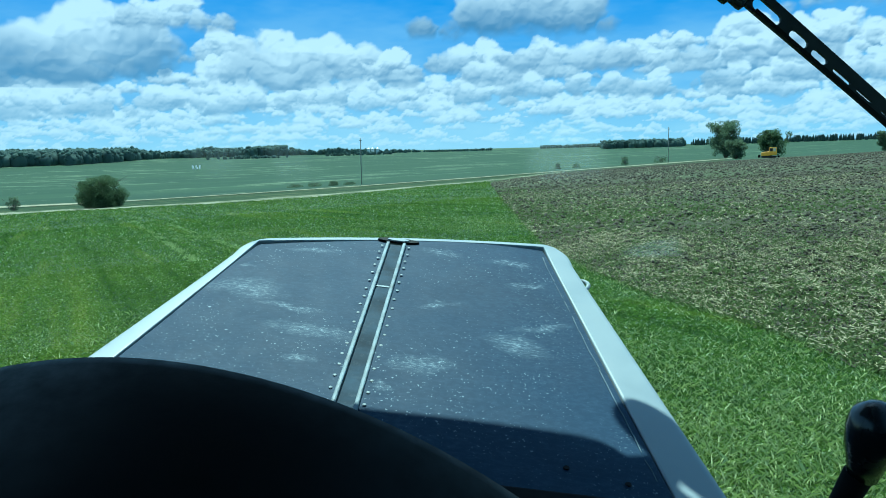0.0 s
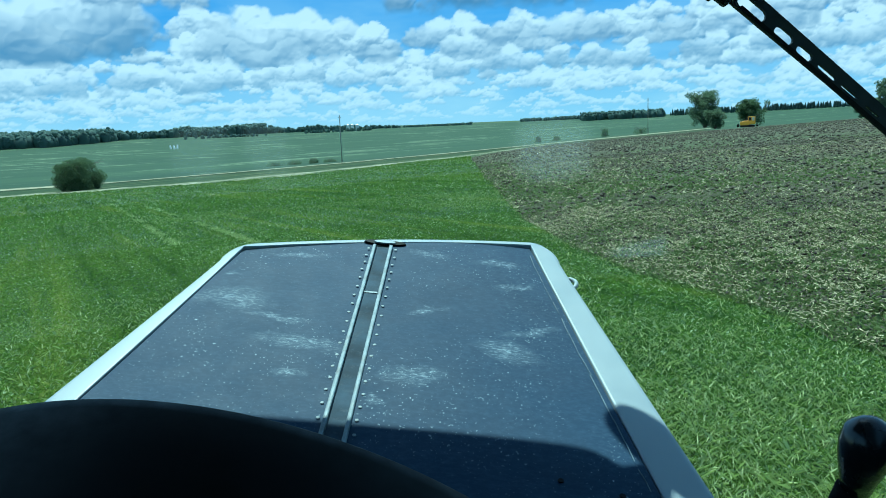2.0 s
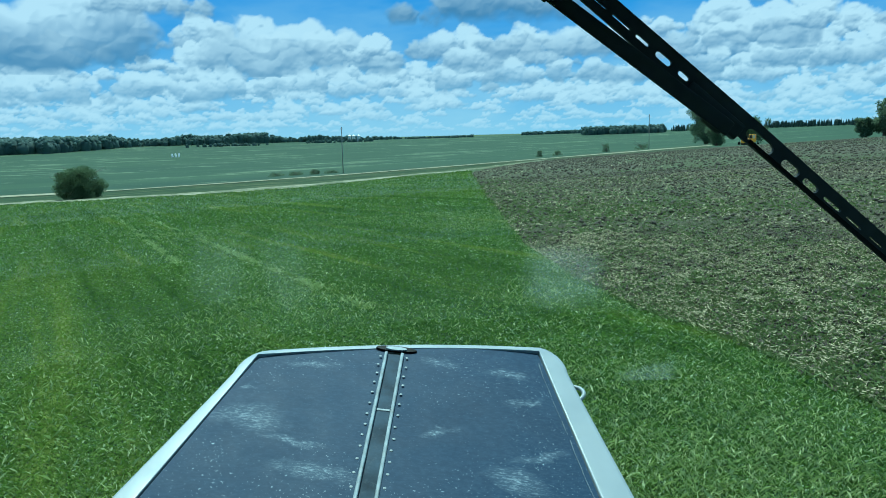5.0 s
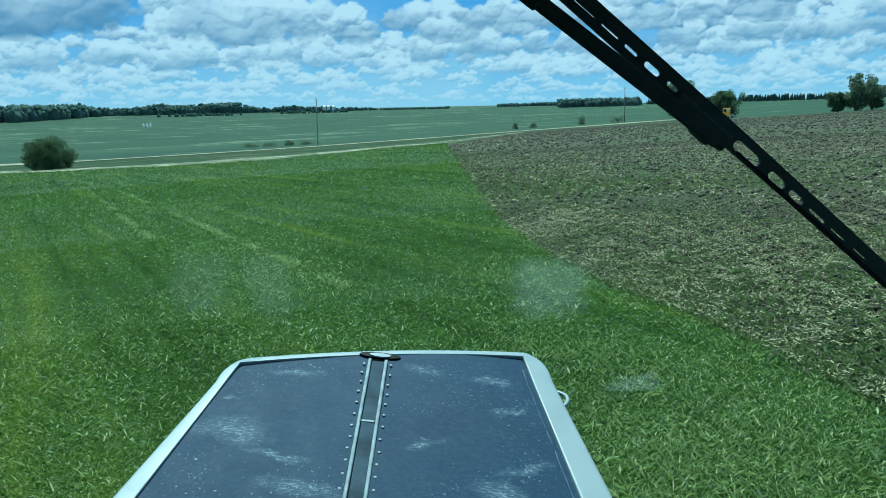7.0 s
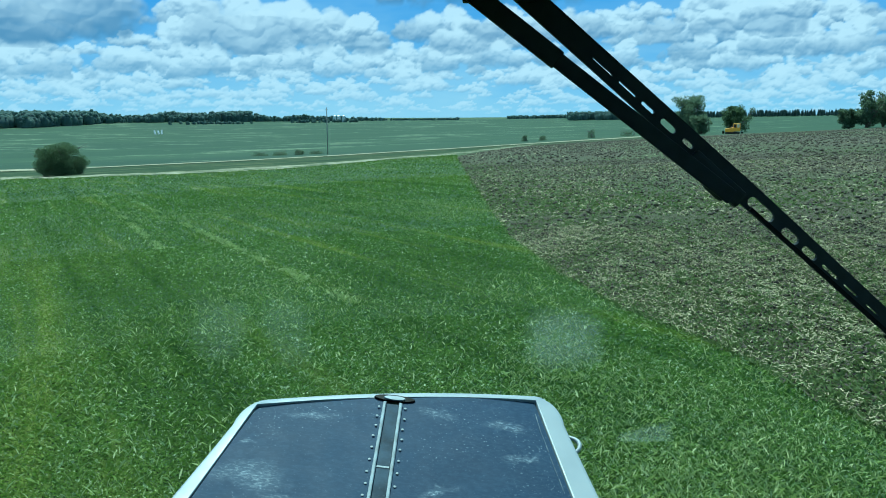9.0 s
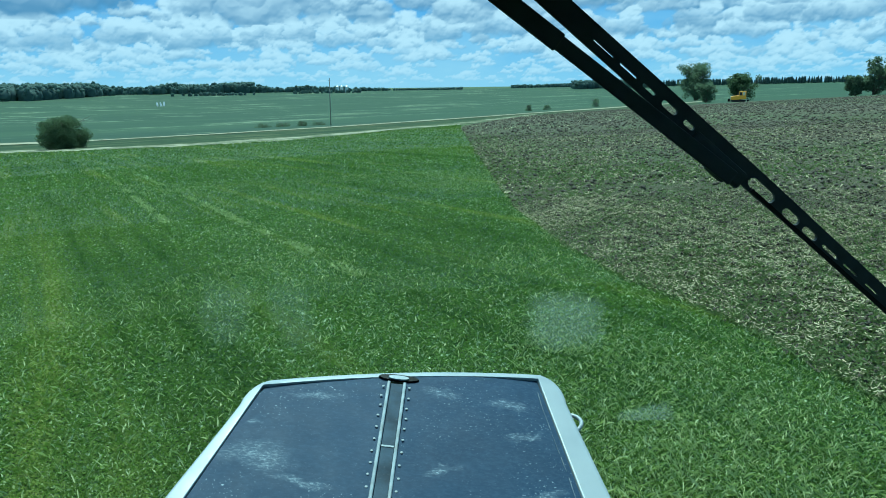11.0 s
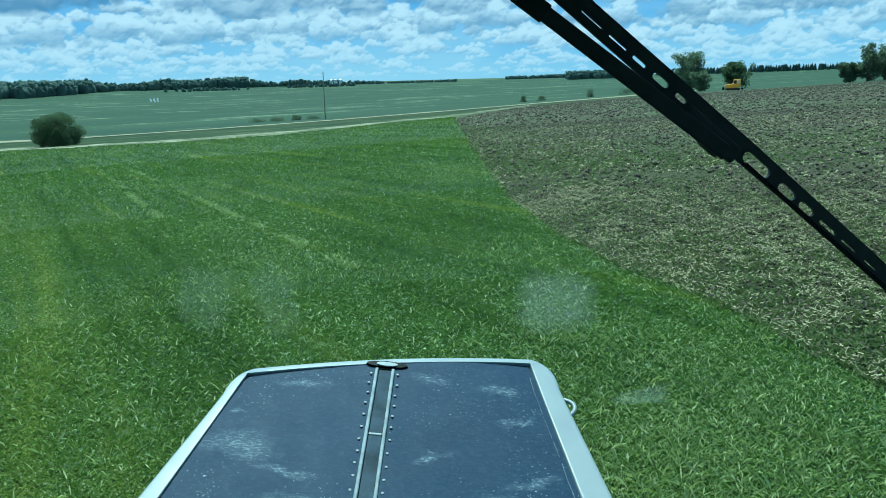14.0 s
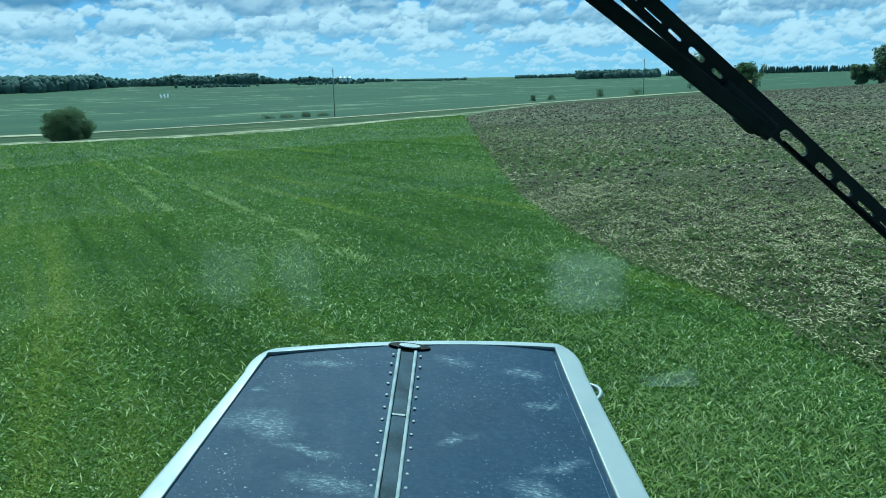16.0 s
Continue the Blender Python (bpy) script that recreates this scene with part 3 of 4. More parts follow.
def hood_panel(side):
    bm = bmesh.new()
    rows, cols = 26, 12
    grid = []
    for j in range(rows + 1):
        line = []
        for i in range(cols + 1):
            u = i / cols
            y_end = front_y(inner_x(-0.1, side) * u) - 0.012
            y = REAR + (y_end - REAR) * j / rows
            hinge = hinge_x(y) + side * 0.028
            x = hinge + (inner_x(y, side) - side * 0.004 - hinge) * u
            z = -0.010 * u * u + 0.0018 * math.sin(7 * y + 3 * u * side) - 0.004 * max(0, (y - front_y(x) + 0.25) / 0.25) ** 2
            line.append(bm.verts.new((x, y, z)))
        grid.append(line)
    for a, b in zip(grid, grid[1:]):
        for i in range(cols):
            bm.faces.new((a[i], a[i + 1], b[i + 1], b[i]))
    bmesh.ops.recalc_face_normals(bm, faces=bm.faces)
    r = bmesh.ops.extrude_face_region(bm, geom=list(bm.faces))
    for g in r["geom"]:
        if isinstance(g, bmesh.types.BMVert):
            g.co.z -= 0.012
    return tpart("hood_panel", bm, M_HOOD, "dark dusty matt hood panel with pale smears", smooth=False)


hood_panel(-1)
hood_panel(1)


def rim():
    """The painted edge that runs up one side of the hood, round the front and back."""
    inner, outer = [], []
    n = 16
    turn = {q: front_y(inner_x(0, q)) - 0.115 for q in (-1, 1)}

    def side_run(q, order):
        for j in order:
            y = REAR + (turn[q] - REAR) * j / n
            inner.append((inner_x(y, q), y))
            outer.append((outer_x(y, q), y))

    def corner(q, order):
        for j in order:
            a = j / 9 * math.pi / 2
            ix, ox = inner_x(turn[q], q), outer_x(turn[q], q)
            y_in = turn[q] + (front_y(ix) - 0.012 - turn[q]) * j / 9
            inner.append((inner_x(y_in, q), y_in))
            outer.append((ox - q * 0.085 * (1 - math.cos(a)), turn[q] + (front_y(ox - q * 0.085) + 0.016 - turn[q]) * math.sin(a)))

    side_run(-1, range(n + 1))
    corner(-1, range(1, 9))
    il, ir = (inner_x(front_y(inner_x(turn[q], q)) - 0.012, q) for q in (-1, 1))
    ol, orr = outer_x(turn[-1], -1) + 0.085, outer_x(turn[1], 1) - 0.085
    for j in range(0, 17):
        x, xo = il + (ir - il) * j / 16, ol + (orr - ol) * j / 16
        inner.append((x, front_y(x) - 0.012))
        outer.append((xo, front_y(xo) + 0.016))
    corner(1, range(8, 0, -1))
    side_run(1, range(n, -1, -1))
    bm = bmesh.new()
    prof = ((0.0, -0.016), (0.0, 0.000), (0.015, 0.003), (0.04, 0.004), (0.08, 0.004), (0.80, 0.002), (0.86, 0.0015), (0.94, -0.002), (0.99, -0.009), (1.0, -0.018), (1.0, -0.03), (1.0, -0.14))
    rings = []
    for (ix, iy), (ox, oy) in zip(inner, outer):
        front = max(0, (iy - front_y(ix) + 0.25) / 0.25) ** 2
        rings.append([bm.verts.new((ix + (ox - ix) * u, iy + (oy - iy) * u, z - 0.012 + 0.006 * min(1, front))) for u, z in prof])
    for a, b in zip(rings, rings[1:]):
        for k in range(len(prof) - 1):
            bm.faces.new((a[k], a[k + 1], b[k + 1], b[k]))
    tpart("hood_rim", bm, M_RIM, "pale blue-grey painted hood edge", smooth=True)
    seam = bmesh.new()
    g_ = np.random.default_rng(77)
    y = -0.02
    while y > -1.05:
        ln = g_.uniform(0.02, 0.09)
        w_ = g_.uniform(0.0004, 0.0014)
        a, b = inner_x(y, 1) - 0.020 + g_.normal(0, 0.001), inner_x(y - ln, 1) - 0.020 + g_.normal(0, 0.001)
        za, zb = (-0.0088 + 0.0018 * math.sin(7 * v + 2.87) for v in (y, y - ln))
        q = [seam.verts.new(p) for p in ((a - w_, y, za), (a + w_, y, za), (b + w_ * 0.6, y - ln, zb), (b - w_ * 0.6, y - ln, zb))]
        seam.faces.new(q)
        y -= ln + g_.uniform(0.0, 0.03) * (g_.random() < 0.3)
    r_ = bmesh.ops.extrude_face_region(seam, geom=list(seam.faces))
    for e in r_["geom"]:
        if isinstance(e, bmesh.types.BMVert):
            e.co.z += 0.0008
    bmesh.ops.recalc_face_normals(seam, faces=seam.faces)
    tpart("sealant_line", seam, M_STRIP, "broken pale sealant line along the panel edge")
    skirt = bmesh.new()
    rings = []
    for ox, oy in outer:
        rings.append([skirt.verts.new((ox * w_, oy - 0.01 - 0.1 * (1 - w_), z)) for z, w_ in ((-0.13, 0.985), (-0.5, 0.88), (-0.95, 0.76))])
    for a, b in zip(rings, rings[1:]):
        for k in range(2):
            skirt.faces.new((a[k], a[k + 1], b[k + 1], b[k]))
    tpart("engine_side", skirt, M_SIDE, "dark body side below the hood", smooth=True)


rim()
tpart("under_sheet", box_bm(-0.38, 0.40, REAR, -0.20, -0.06, -0.035), M_BLACK)

def hinge_bar(x0, x1, z0, z1, bevel=0.0):
    bm = box_bm(x0, x1, REAR, front_y(0) - 0.05, z0, z1, bevel)
    for v in bm.verts:
        v.co.x += hinge_x(v.co.y)
    return bm


hinge = tpart("hinge", hinge_bar(-0.019, 0.019, -0.02, -0.003), M_CHANNEL, "dull grey weathered hinge channel")
for s in (-1, 1):
    tpart("hinge_strip", hinge_bar(s * 0.025 - 0.0052, s * 0.025 + 0.0052, -0.015, 0.007, 0.003), M_STRIP, "pale worn metal strip", parent=hinge)
tpart("hinge_joint", box_bm(hinge_x(-0.36) - 0.019, hinge_x(-0.36) + 0.019, -0.362, -0.353, -0.01, -0.001, 0.002), M_CAP, parent=hinge)


def rivet_mesh():
    bm = bmesh.new()
    bmesh.ops.create_uvsphere(bm, u_segments=8, v_segments=5, radius=0.0046)
    for v in bm.verts:
        v.co.z *= 0.22
    me = bpy.data.meshes.new("rivet")
    bm.to_mesh(me)
    bm.free()
    me.materials.append(M_RIVET)
    return me


RIVET = rivet_mesh()
for s in (-1, 1):
    for k in range(22):
        y = -0.033 - 0.0500 * k + 0.004 * math.sin(5.3 * k + s)
        ob = new("rivet", RIVET)
        ob.parent = tractor
        ob.location = Vector((hinge_x(y) + s * (0.0415 + 0.0012 * math.sin(3.7 * k)), y, 0.002)) - BASE
        ob.rotation_euler = (0, 0, 0.7 * k)

cap_seat = tpart("cap_recess", moved(disc_bm(0.066, 0.006, 28, 0.003, 0.24), Matrix.Translation((0.0, -0.036, -0.003))), M_BLACK, "dark oval recess round the filler cap")
tpart("filler_cap", moved(disc_bm(0.036, 0.006, 24, 0.003, 0.30), Matrix.Translation((0.0, -0.040, 0.001))), M_CAP, "round steel filler cap", parent=cap_seat)
loop = [(0.536 + 0.060 * math.sin(math.pi * k / 10), -0.085 + 0.050 * math.cos(math.pi * k / 10), -0.075 + 0.018 * math.sin(math.pi * k / 10)) for k in range(11)]
tpart("side_handle", tube_bm(loop, 0.007, 8), M_RIM, "small pale looped handle on the hood side", smooth=True)
for hx, hy in ((0.264, -0.903), (0.458, -1.057), (0.575, -1.085)):
    tpart("bolt_hole", moved(disc_bm(0.0065, 0.0016, 14, 0.0005), Matrix.Translation((hx, hy, -0.0022))), M_BLACK)

# scuttle seal at the hood's rear end, dashboard cowl and lever
tpart("scuttle_seal", box_bm(-0.67, 0.80, REAR - 0.02, REAR + 0.022, -0.03, 0.006, 0.006), M_RUBBER, "black rubber seal across the hood rear")
tpart("scuttle", box_bm(-0.80, 0.80, -1.60, REAR - 0.02, -0.5, -0.04, 0.01), M_BLACK)


def dash_top(x):
    return 0.372 - (0.62 if x > -0.18 else 0.72) * (x + 0.18) ** 2


def dashboard():
    bm = bmesh.new()
    prof = ((-1.86, -0.12), (-1.86, -0.06), (-1.83, -0.035), (-1.70, -0.016), (-1.50, -0.004), (-1.430, 0.0), (-1.408, -0.003), (-1.399, -0.010), (-1.395, -0.022), (-1.395, -0.06), (-1.40, -0.13))
    rings = []
    for i in range(49):
        x = -0.80 + 1.40 * i / 48
        t = dash_top(x)
        rings.append([bm.verts.new((x, y, t + dz)) for y, dz in prof] + [bm.verts.new((x, -1.42, min(-0.3, t - 0.2))), bm.verts.new((x, -1.86, min(-0.3, t - 0.2)))])
    n = len(rings[0])
    for a, b in zip(rings, rings[1:]):
        for k in range(n):
            bm.faces.new((a[k], a[(k + 1) % n], b[(k + 1) % n], b[k]))
    bm.faces.new(rings[0])
    bm.faces.new(rings[-1][::-1])
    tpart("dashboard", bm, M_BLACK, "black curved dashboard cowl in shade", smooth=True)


dashboard()
lever = tpart("gear_lever", tube_bm([(0.82, -1.28, -0.55), (0.855, -1.26, 0.02), (0.876, -1.25, 0.12), (0.889, -1.25, 0.20)], [0.019, 0.019, 0.020, 0.024], 14), M_RUBBER, "black gear lever", smooth=True)
kb = tube_bm([(0, 0, -0.082), (0, 0, -0.055), (0, 0, -0.018), (0, 0, 0.014), (0, 0, 0.036), (0, 0, 0.050), (0, 0, 0.056)], [0.024, 0.030, 0.040, 0.0435, 0.038, 0.022, 0.006], 24)
tpart("knob", moved(kb, Matrix.Translation((0.890, -1.25, 0.280)) @ pose(0, 0, 0, 0, -4, 0)), M_KNOB, "glossy black pear-shaped knob", parent=lever, smooth=True)


def mirror_bm():
    """A long rounded housing, lying along the edge of the visor."""
    bm = bmesh.new()
    ring = []
    for k in range(28):
        a = 2 * math.pi * k / 28
        ring.append((0.072 * math.copysign(abs(math.cos(a)) ** 0.75, math.cos(a)), 0.165 * math.copysign(abs(math.sin(a)) ** 0.75, math.sin(a))))
    rings = [[bm.verts.new((x * w, y * w, z)) for x, y in ring] for z, w in ((-0.022, 0.86), (-0.016, 0.97), (0.0, 1.0), (0.016, 0.97), (0.022, 0.86))]
    for a, b in zip(rings, rings[1:]):
        for k in range(28):
            bm.faces.new((a[k], a[(k + 1) % 28], b[(k + 1) % 28], b[k]))
    bm.faces.new(rings[0][::-1])
    bm.faces.new(rings[-1])
    return bm


def cab():
    cpart("cab_roof", box_bm(-0.90, 1.20, -3.6, -1.30, 1.32, 1.44, 0.03), M_CAB, "dark cab roof")
    bm = bmesh.new()
    outline = ((-0.90, -1.32), (-0.90, -0.21), (-0.68, -0.205), (0.29, -0.150), (0.34, -0.156), (0.395, -0.198), (0.47, -0.262), (0.53, -0.330), (0.60, -0.42), (0.75, -0.52), (1.20, -0.60), (1.20, -1.32))
    low, high = ([bm.verts.new((x, y, z)) for x, y in outline] for z in (1.262, 1.330))
    bm.faces.new(low[::-1])
    bm.faces.new(high)
    for k in range(len(outline)):
        bm.faces.new((low[k], low[(k + 1) % len(outline)], high[(k + 1) % len(outline)], high[k]))
    bmesh.ops.bevel(bm, geom=list(bm.edges), offset=0.01, segments=2, affect="EDGES")
    visor = cpart("visor", bm, M_CAB, "dark visor over the windscreen")
    cpart("mirror", moved(mirror_bm(), pose(0.500, -0.160, 1.25, 0, 0, 36)), M_CAB, "dark rounded mirror housing", parent=visor, smooth=True)
    cpart("mirror_arm", tube_bm([(0.44, -0.26, 1.29), (0.47, -0.20, 1.262), (0.50, -0.16, 1.252)], 0.010, 8), M_CAB, parent=visor)
    cpart("cab_rear_wall", box_bm(-0.90, 1.20, -3.62, -3.56, -0.75, 1.32), M_CAB)
    for x in (-0.90, 1.15):
        cpart("cab_side", box_bm(x, x + 0.05, -3.56, -1.45, -0.75, 0.10), M_CAB)
        for y in (-3.56, -1.50):
            cpart("cab_pillar", box_bm(x, x + 0.05, y, y + 0.06, 0.10, 1.32, 0.01), M_CAB)
    cpart("cab_floor", box_bm(-0.90, 1.20, -3.62, -1.45, -0.82, -0.75), M_CAB)
    cpart("chassis", box_bm(-0.40, 0.44, -3.4, -0.25, -1.25, -0.90, 0.02), M_SIDE)


cab()


def wheel_bm(radius, width):
    bm = bmesh.new()
    n = 32
    prof = ((0.62, -0.5), (0.94, -0.5), (1.0, -0.36), (1.0, 0.36), (0.94, 0.5), (0.62, 0.5))
    rings = []
    for i in range(n):
        a = 2 * math.pi * i / n
        bump = 1.0 + (0.025 if i % 2 else 0)
        rings.append([bm.verts.new((w * width, math.cos(a) * r * radius * (bump if r > 0.99 else 1), math.sin(a) * r * radius * (bump if r > 0.99 else 1))) for r, w in prof])
    for i in range(n):
        a, b = rings[i], rings[(i + 1) % n]
        for k in range(len(prof)):
            bm.faces.new((a[k], a[(k + 1) % 6], b[(k + 1) % 6], b[k]))
    return bm


for x, y, r in ((-0.30, -0.60, 0.42), (0.34, -0.60, 0.42), (-0.76, -2.9, 0.66), (1.04, -2.9, 0.66)):
    z = gz(x, y) + r - 0.01
    w = cpart("wheel", moved(wheel_bm(r, 0.26), Matrix.Translation((x, y, z))), M_TYRE, "black ribbed tyre")
    hub = moved(disc_bm(r * 0.62, 0.16, 20), Matrix.Translation((x - 0.08, y, z)) @ pose(0, 0, 0, 0, 90, 0))
    cpart("rim", hub, M_SIDE, parent=w)
    cpart("axle", box_bm(min(x, 0.0), max(x, 0.0), y - 0.06, y + 0.06, z - 0.06, z + 0.06), M_SIDE)
    cpart("axle_post", box_bm(-0.06 if x < 0 else 0.02, -0.02 if x < 0 else 0.06, y - 0.06, y + 0.06, min(z, -1.2) , max(z, -1.0)), M_SIDE)


def wiper():
    """Blade carrier with slots, its arm and the clip where they meet, hung from the visor."""
    y0 = -0.285
    first, last = Vector((0.768, y0, 0.857)), Vector((1.116, y0, 0.556))
    u = (last - first).normalized()
    w = Vector((u.z, 0, -u.x))
    a = first - u * 0.54
    frame_m = Matrix(((u.x, 0, w.x, a.x), (0, 1, 0, y0), (u.z, 0, w.z, a.z), (0, 0, 0, 1)))
    length = 1.55
    bm = bmesh.new()

    def half(s):
        return 0.031 if s < 0.86 else 0.031 - 0.007 * min(1, (s - 0.86) / 0.5)

    slots = [(0.300, 0.070, 0.0020), (0.390, 0.060, 0.0028), (0.465, 0.045, 0.0050), (0.540, 0.052, 0.0090), (0.612, 0.036, 0.0070), (0.693, 0.026, 0.0085), (0.887, 0.092, 0.0150), (1.000, 0.060, 0.0125),
             (1.074, 0.052, 0.0100), (1.155, 0.062, 0.0050), (1.235, 0.055, 0.0030), (1.32, 0.05, 0.0025)]
    stations, open_from = [(0.0, 0.006)], set()
    for c, ln, hw in slots:
        e = min(ln * 0.3, hw)
        for k, (t, k_w) in enumerate(((-ln / 2, 0.3), (-ln / 2 + e * 0.35, 0.75), (-ln / 2 + e, 1.0), (ln / 2 - e, 1.0), (ln / 2 - e * 0.35, 0.75), (ln / 2, 0.3))):
            if k < 5:
                open_from.add(len(stations))
            stations.append((c + t, hw * k_w))
    stations.append((length, 0.003))
    shift = 0.006
    grid = [[bm.verts.new((t, -0.006, w_)) for w_ in (-half(t), shift - hw, shift + hw, half(t))] for t, hw in stations]
    for i, (p0, p1) in enumerate(zip(grid, grid[1:])):
        for k in range(3):
            if k == 1 and i in open_from:
                continue
            bm.faces.new((p0[k], p1[k], p1[k + 1], p0[k + 1]))
    ext = bmesh.ops.extrude_face_region(bm, geom=list(bm.faces))
    for e in ext["geom"]:
        if isinstance(e, bmesh.types.BMVert):
            e.co.y += 0.014
    carrier = cpart("wiper", moved(bm, frame_m), M_WIPER, "black slotted windscreen wiper carrier")

    def along(s, off, y):
        return a + u * s + w * off + Vector((0, y, 0))

    p, q = along(-0.10, 0.092, -0.02), along(0.80, 0.036, -0.016)
    d = (q - p).normalized()
    w2 = Vector((d.z, 0, -d.x))
    am = Matrix(((d.x, 0, w2.x, p.x), (0, 1, 0, p.y), (d.z, 0, w2.z, p.z), (0, 0, 0, 1)))
    arm = box_bm(0, (q - p).length, -0.007, 0.007, -0.021, 0.021, 0.005)
    box_bm(0.0, 0.30, -0.010, 0.010, -0.026, 0.026, 0.005, 2, arm)
    cpart("wiper_arm", moved(arm, am), M_WIPER, "black wiper arm", parent=carrier)
    clip = box_bm(0.64, 0.83, -0.018, 0.014, 0.000, 0.050, 0.010)
    box_bm(0.72, 0.79, -0.020, 0.016, 0.03, 0.064, 0.012, 2, clip)
    cpart("clip", moved(clip, frame_m), M_WIPER, parent=carrier)
    rubber = box_bm(0.86, length, -0.020, -0.006, 0.020, 0.031)
    cpart("rubber_edge", moved(rubber, frame_m), M_RUBBER, parent=carrier)
    for s_, off in ((-0.08, 0.091), (0.02, 0.0)):
        top = along(s_, off, -0.01)
        cpart("wiper_post", box_bm(top.x - 0.03, top.x + 0.03, top.y - 0.015, top.y + 0.015, top.z - 0.02, 1.275, 0.006), M_WIPER, parent=carrier)


wiper()


def windscreen_material():
    """Clear glass with pale grainy patches painted in place of reflections."""
    m = Mat("glass_with_painted_reflections", 0.9)
    out = m.t.nodes["Material Output"]
    cover = None
    at = m.node("TexCoord").outputs["Object"]
    wob = m.node("TexNoise", Scale=14.0, Detail=4.0, Roughness=0.6)
    m.link(at, wob.inputs["Vector"])
    shift = m.node("VectorMath")
    shift.operation = "MULTIPLY_ADD"
    m.link(wob.outputs["Color"], shift.inputs[0])
    shift.inputs[1].default_value = (0.07, 0, 0.07)
    m.link(at, shift.inputs[2])
    for cx, cz, hx, hz, turn, amount in PAINTED_REFLECTIONS:
        mp = m.node("Mapping")
        mp.vector_type = "TEXTURE"
        mp.inputs["Location"].default_value = (cx + 0.035, 0, cz + 0.035)
        mp.inputs["Rotation"].default_value = (0, radians(turn), 0)
        mp.inputs["Scale"].default_value = (hx, 1, hz)
        m.link(shift.outputs["Vector"], mp.inputs["Vector"])
        sep = m.node("SeparateXYZ")
        m.link(mp.outputs["Vector"], sep.inputs[0])
        far = m.math("POWER", m.math("ADD", m.math("POWER", m.math("ABSOLUTE", sep.outputs["X"]), 4.0), m.math("POWER", m.math("ABSOLUTE", sep.outputs["Z"]), 4.0)), 0.25)
        one = m.math("MULTIPLY", m.ramp(far, [(0.55, 1.0), (1.0, 0.0)]), amount)
        cover = one if cover is None else m.math("MAXIMUM", cover, one)
    grain = m.ramp(m.noise(22.0, 6, 0.65), [(0.25, 0.55), (0.75, 1.0)])
    clear = m.node("BsdfTransparent")
    haze = m.node("BsdfTranslucent")
    haze.inputs["Color"].default_value = (0.80, 0.86, 0.84, 1)
    mx = m.node("MixShader")
    m.link(m.math("MULTIPLY", cover, grain), mx.inputs[0])
    m.link(clear.outputs[0], mx.inputs[1])
    m.link(haze.outputs[0], mx.inputs[2])
    m.link(mx.outputs[0], out.inputs["Surface"])
    return m.m


# pale reflections painted on the glass: across, up, half width, half height, turn, cover
PAINTED_REFLECTIONS = [(0.485, 0.275, 0.120, 0.090, 4, 0.052), (-0.46, 0.31, 0.085, 0.10, 12, 0.022), (-0.27, 0.30, 0.065, 0.11, -14, 0.020), (0.72, -0.005, 0.085, 0.036, -6, 0.045)]
pane = new("windscreen", bpy.data.meshes.new("windscreen"))
pane.parent = tractor
pane.matrix_parent_inverse = tractor.matrix_world.inverted()
bm = box_bm(-0.85, 1.15, -0.345, -0.340, -0.02, 1.262)
bm.to_mesh(pane.data)
bm.free()
pane.data.materials.append(windscreen_material())
pane.visible_shadow = False
tagged(pane, "clear windscreen glass with pale painted reflections")

# ---- trees, bushes, poles and far things ----


def leaf_cloud(centers, radii, count, size, seed, flat=0.85):
    """Many small leaves filling and fringing a set of lumps."""
    g = np.random.default_rng(seed)
    centers, radii = np.asarray(centers, float), np.asarray(radii, float)
    pick = g.choice(len(centers), count, p=(radii ** 2) / (radii ** 2).sum())
    d = g.normal(size=(count, 3))
    d /= np.linalg.norm(d, axis=1, keepdims=True)
    rad = radii[pick] * 1.05 * g.uniform(0.0, 1.0, count) ** 0.42
    c = centers[pick] + d * rad[:, None] * np.array([1, 1, flat])
    a = g.normal(size=(count, 3))
    a /= np.linalg.norm(a, axis=1, keepdims=True)
    b = np.cross(a, g.normal(size=(count, 3)))
    b /= np.linalg.norm(b, axis=1, keepdims=True)
    s = size * g.uniform(0.6, 1.4, (count, 1))
    v = np.stack([c - a * s, c + b * s * 0.55, c + a * s, c - b * s * 0.55], 1).reshape(-1, 3)
    f = np.arange(count * 4).reshape(-1, 4)
    return v, f


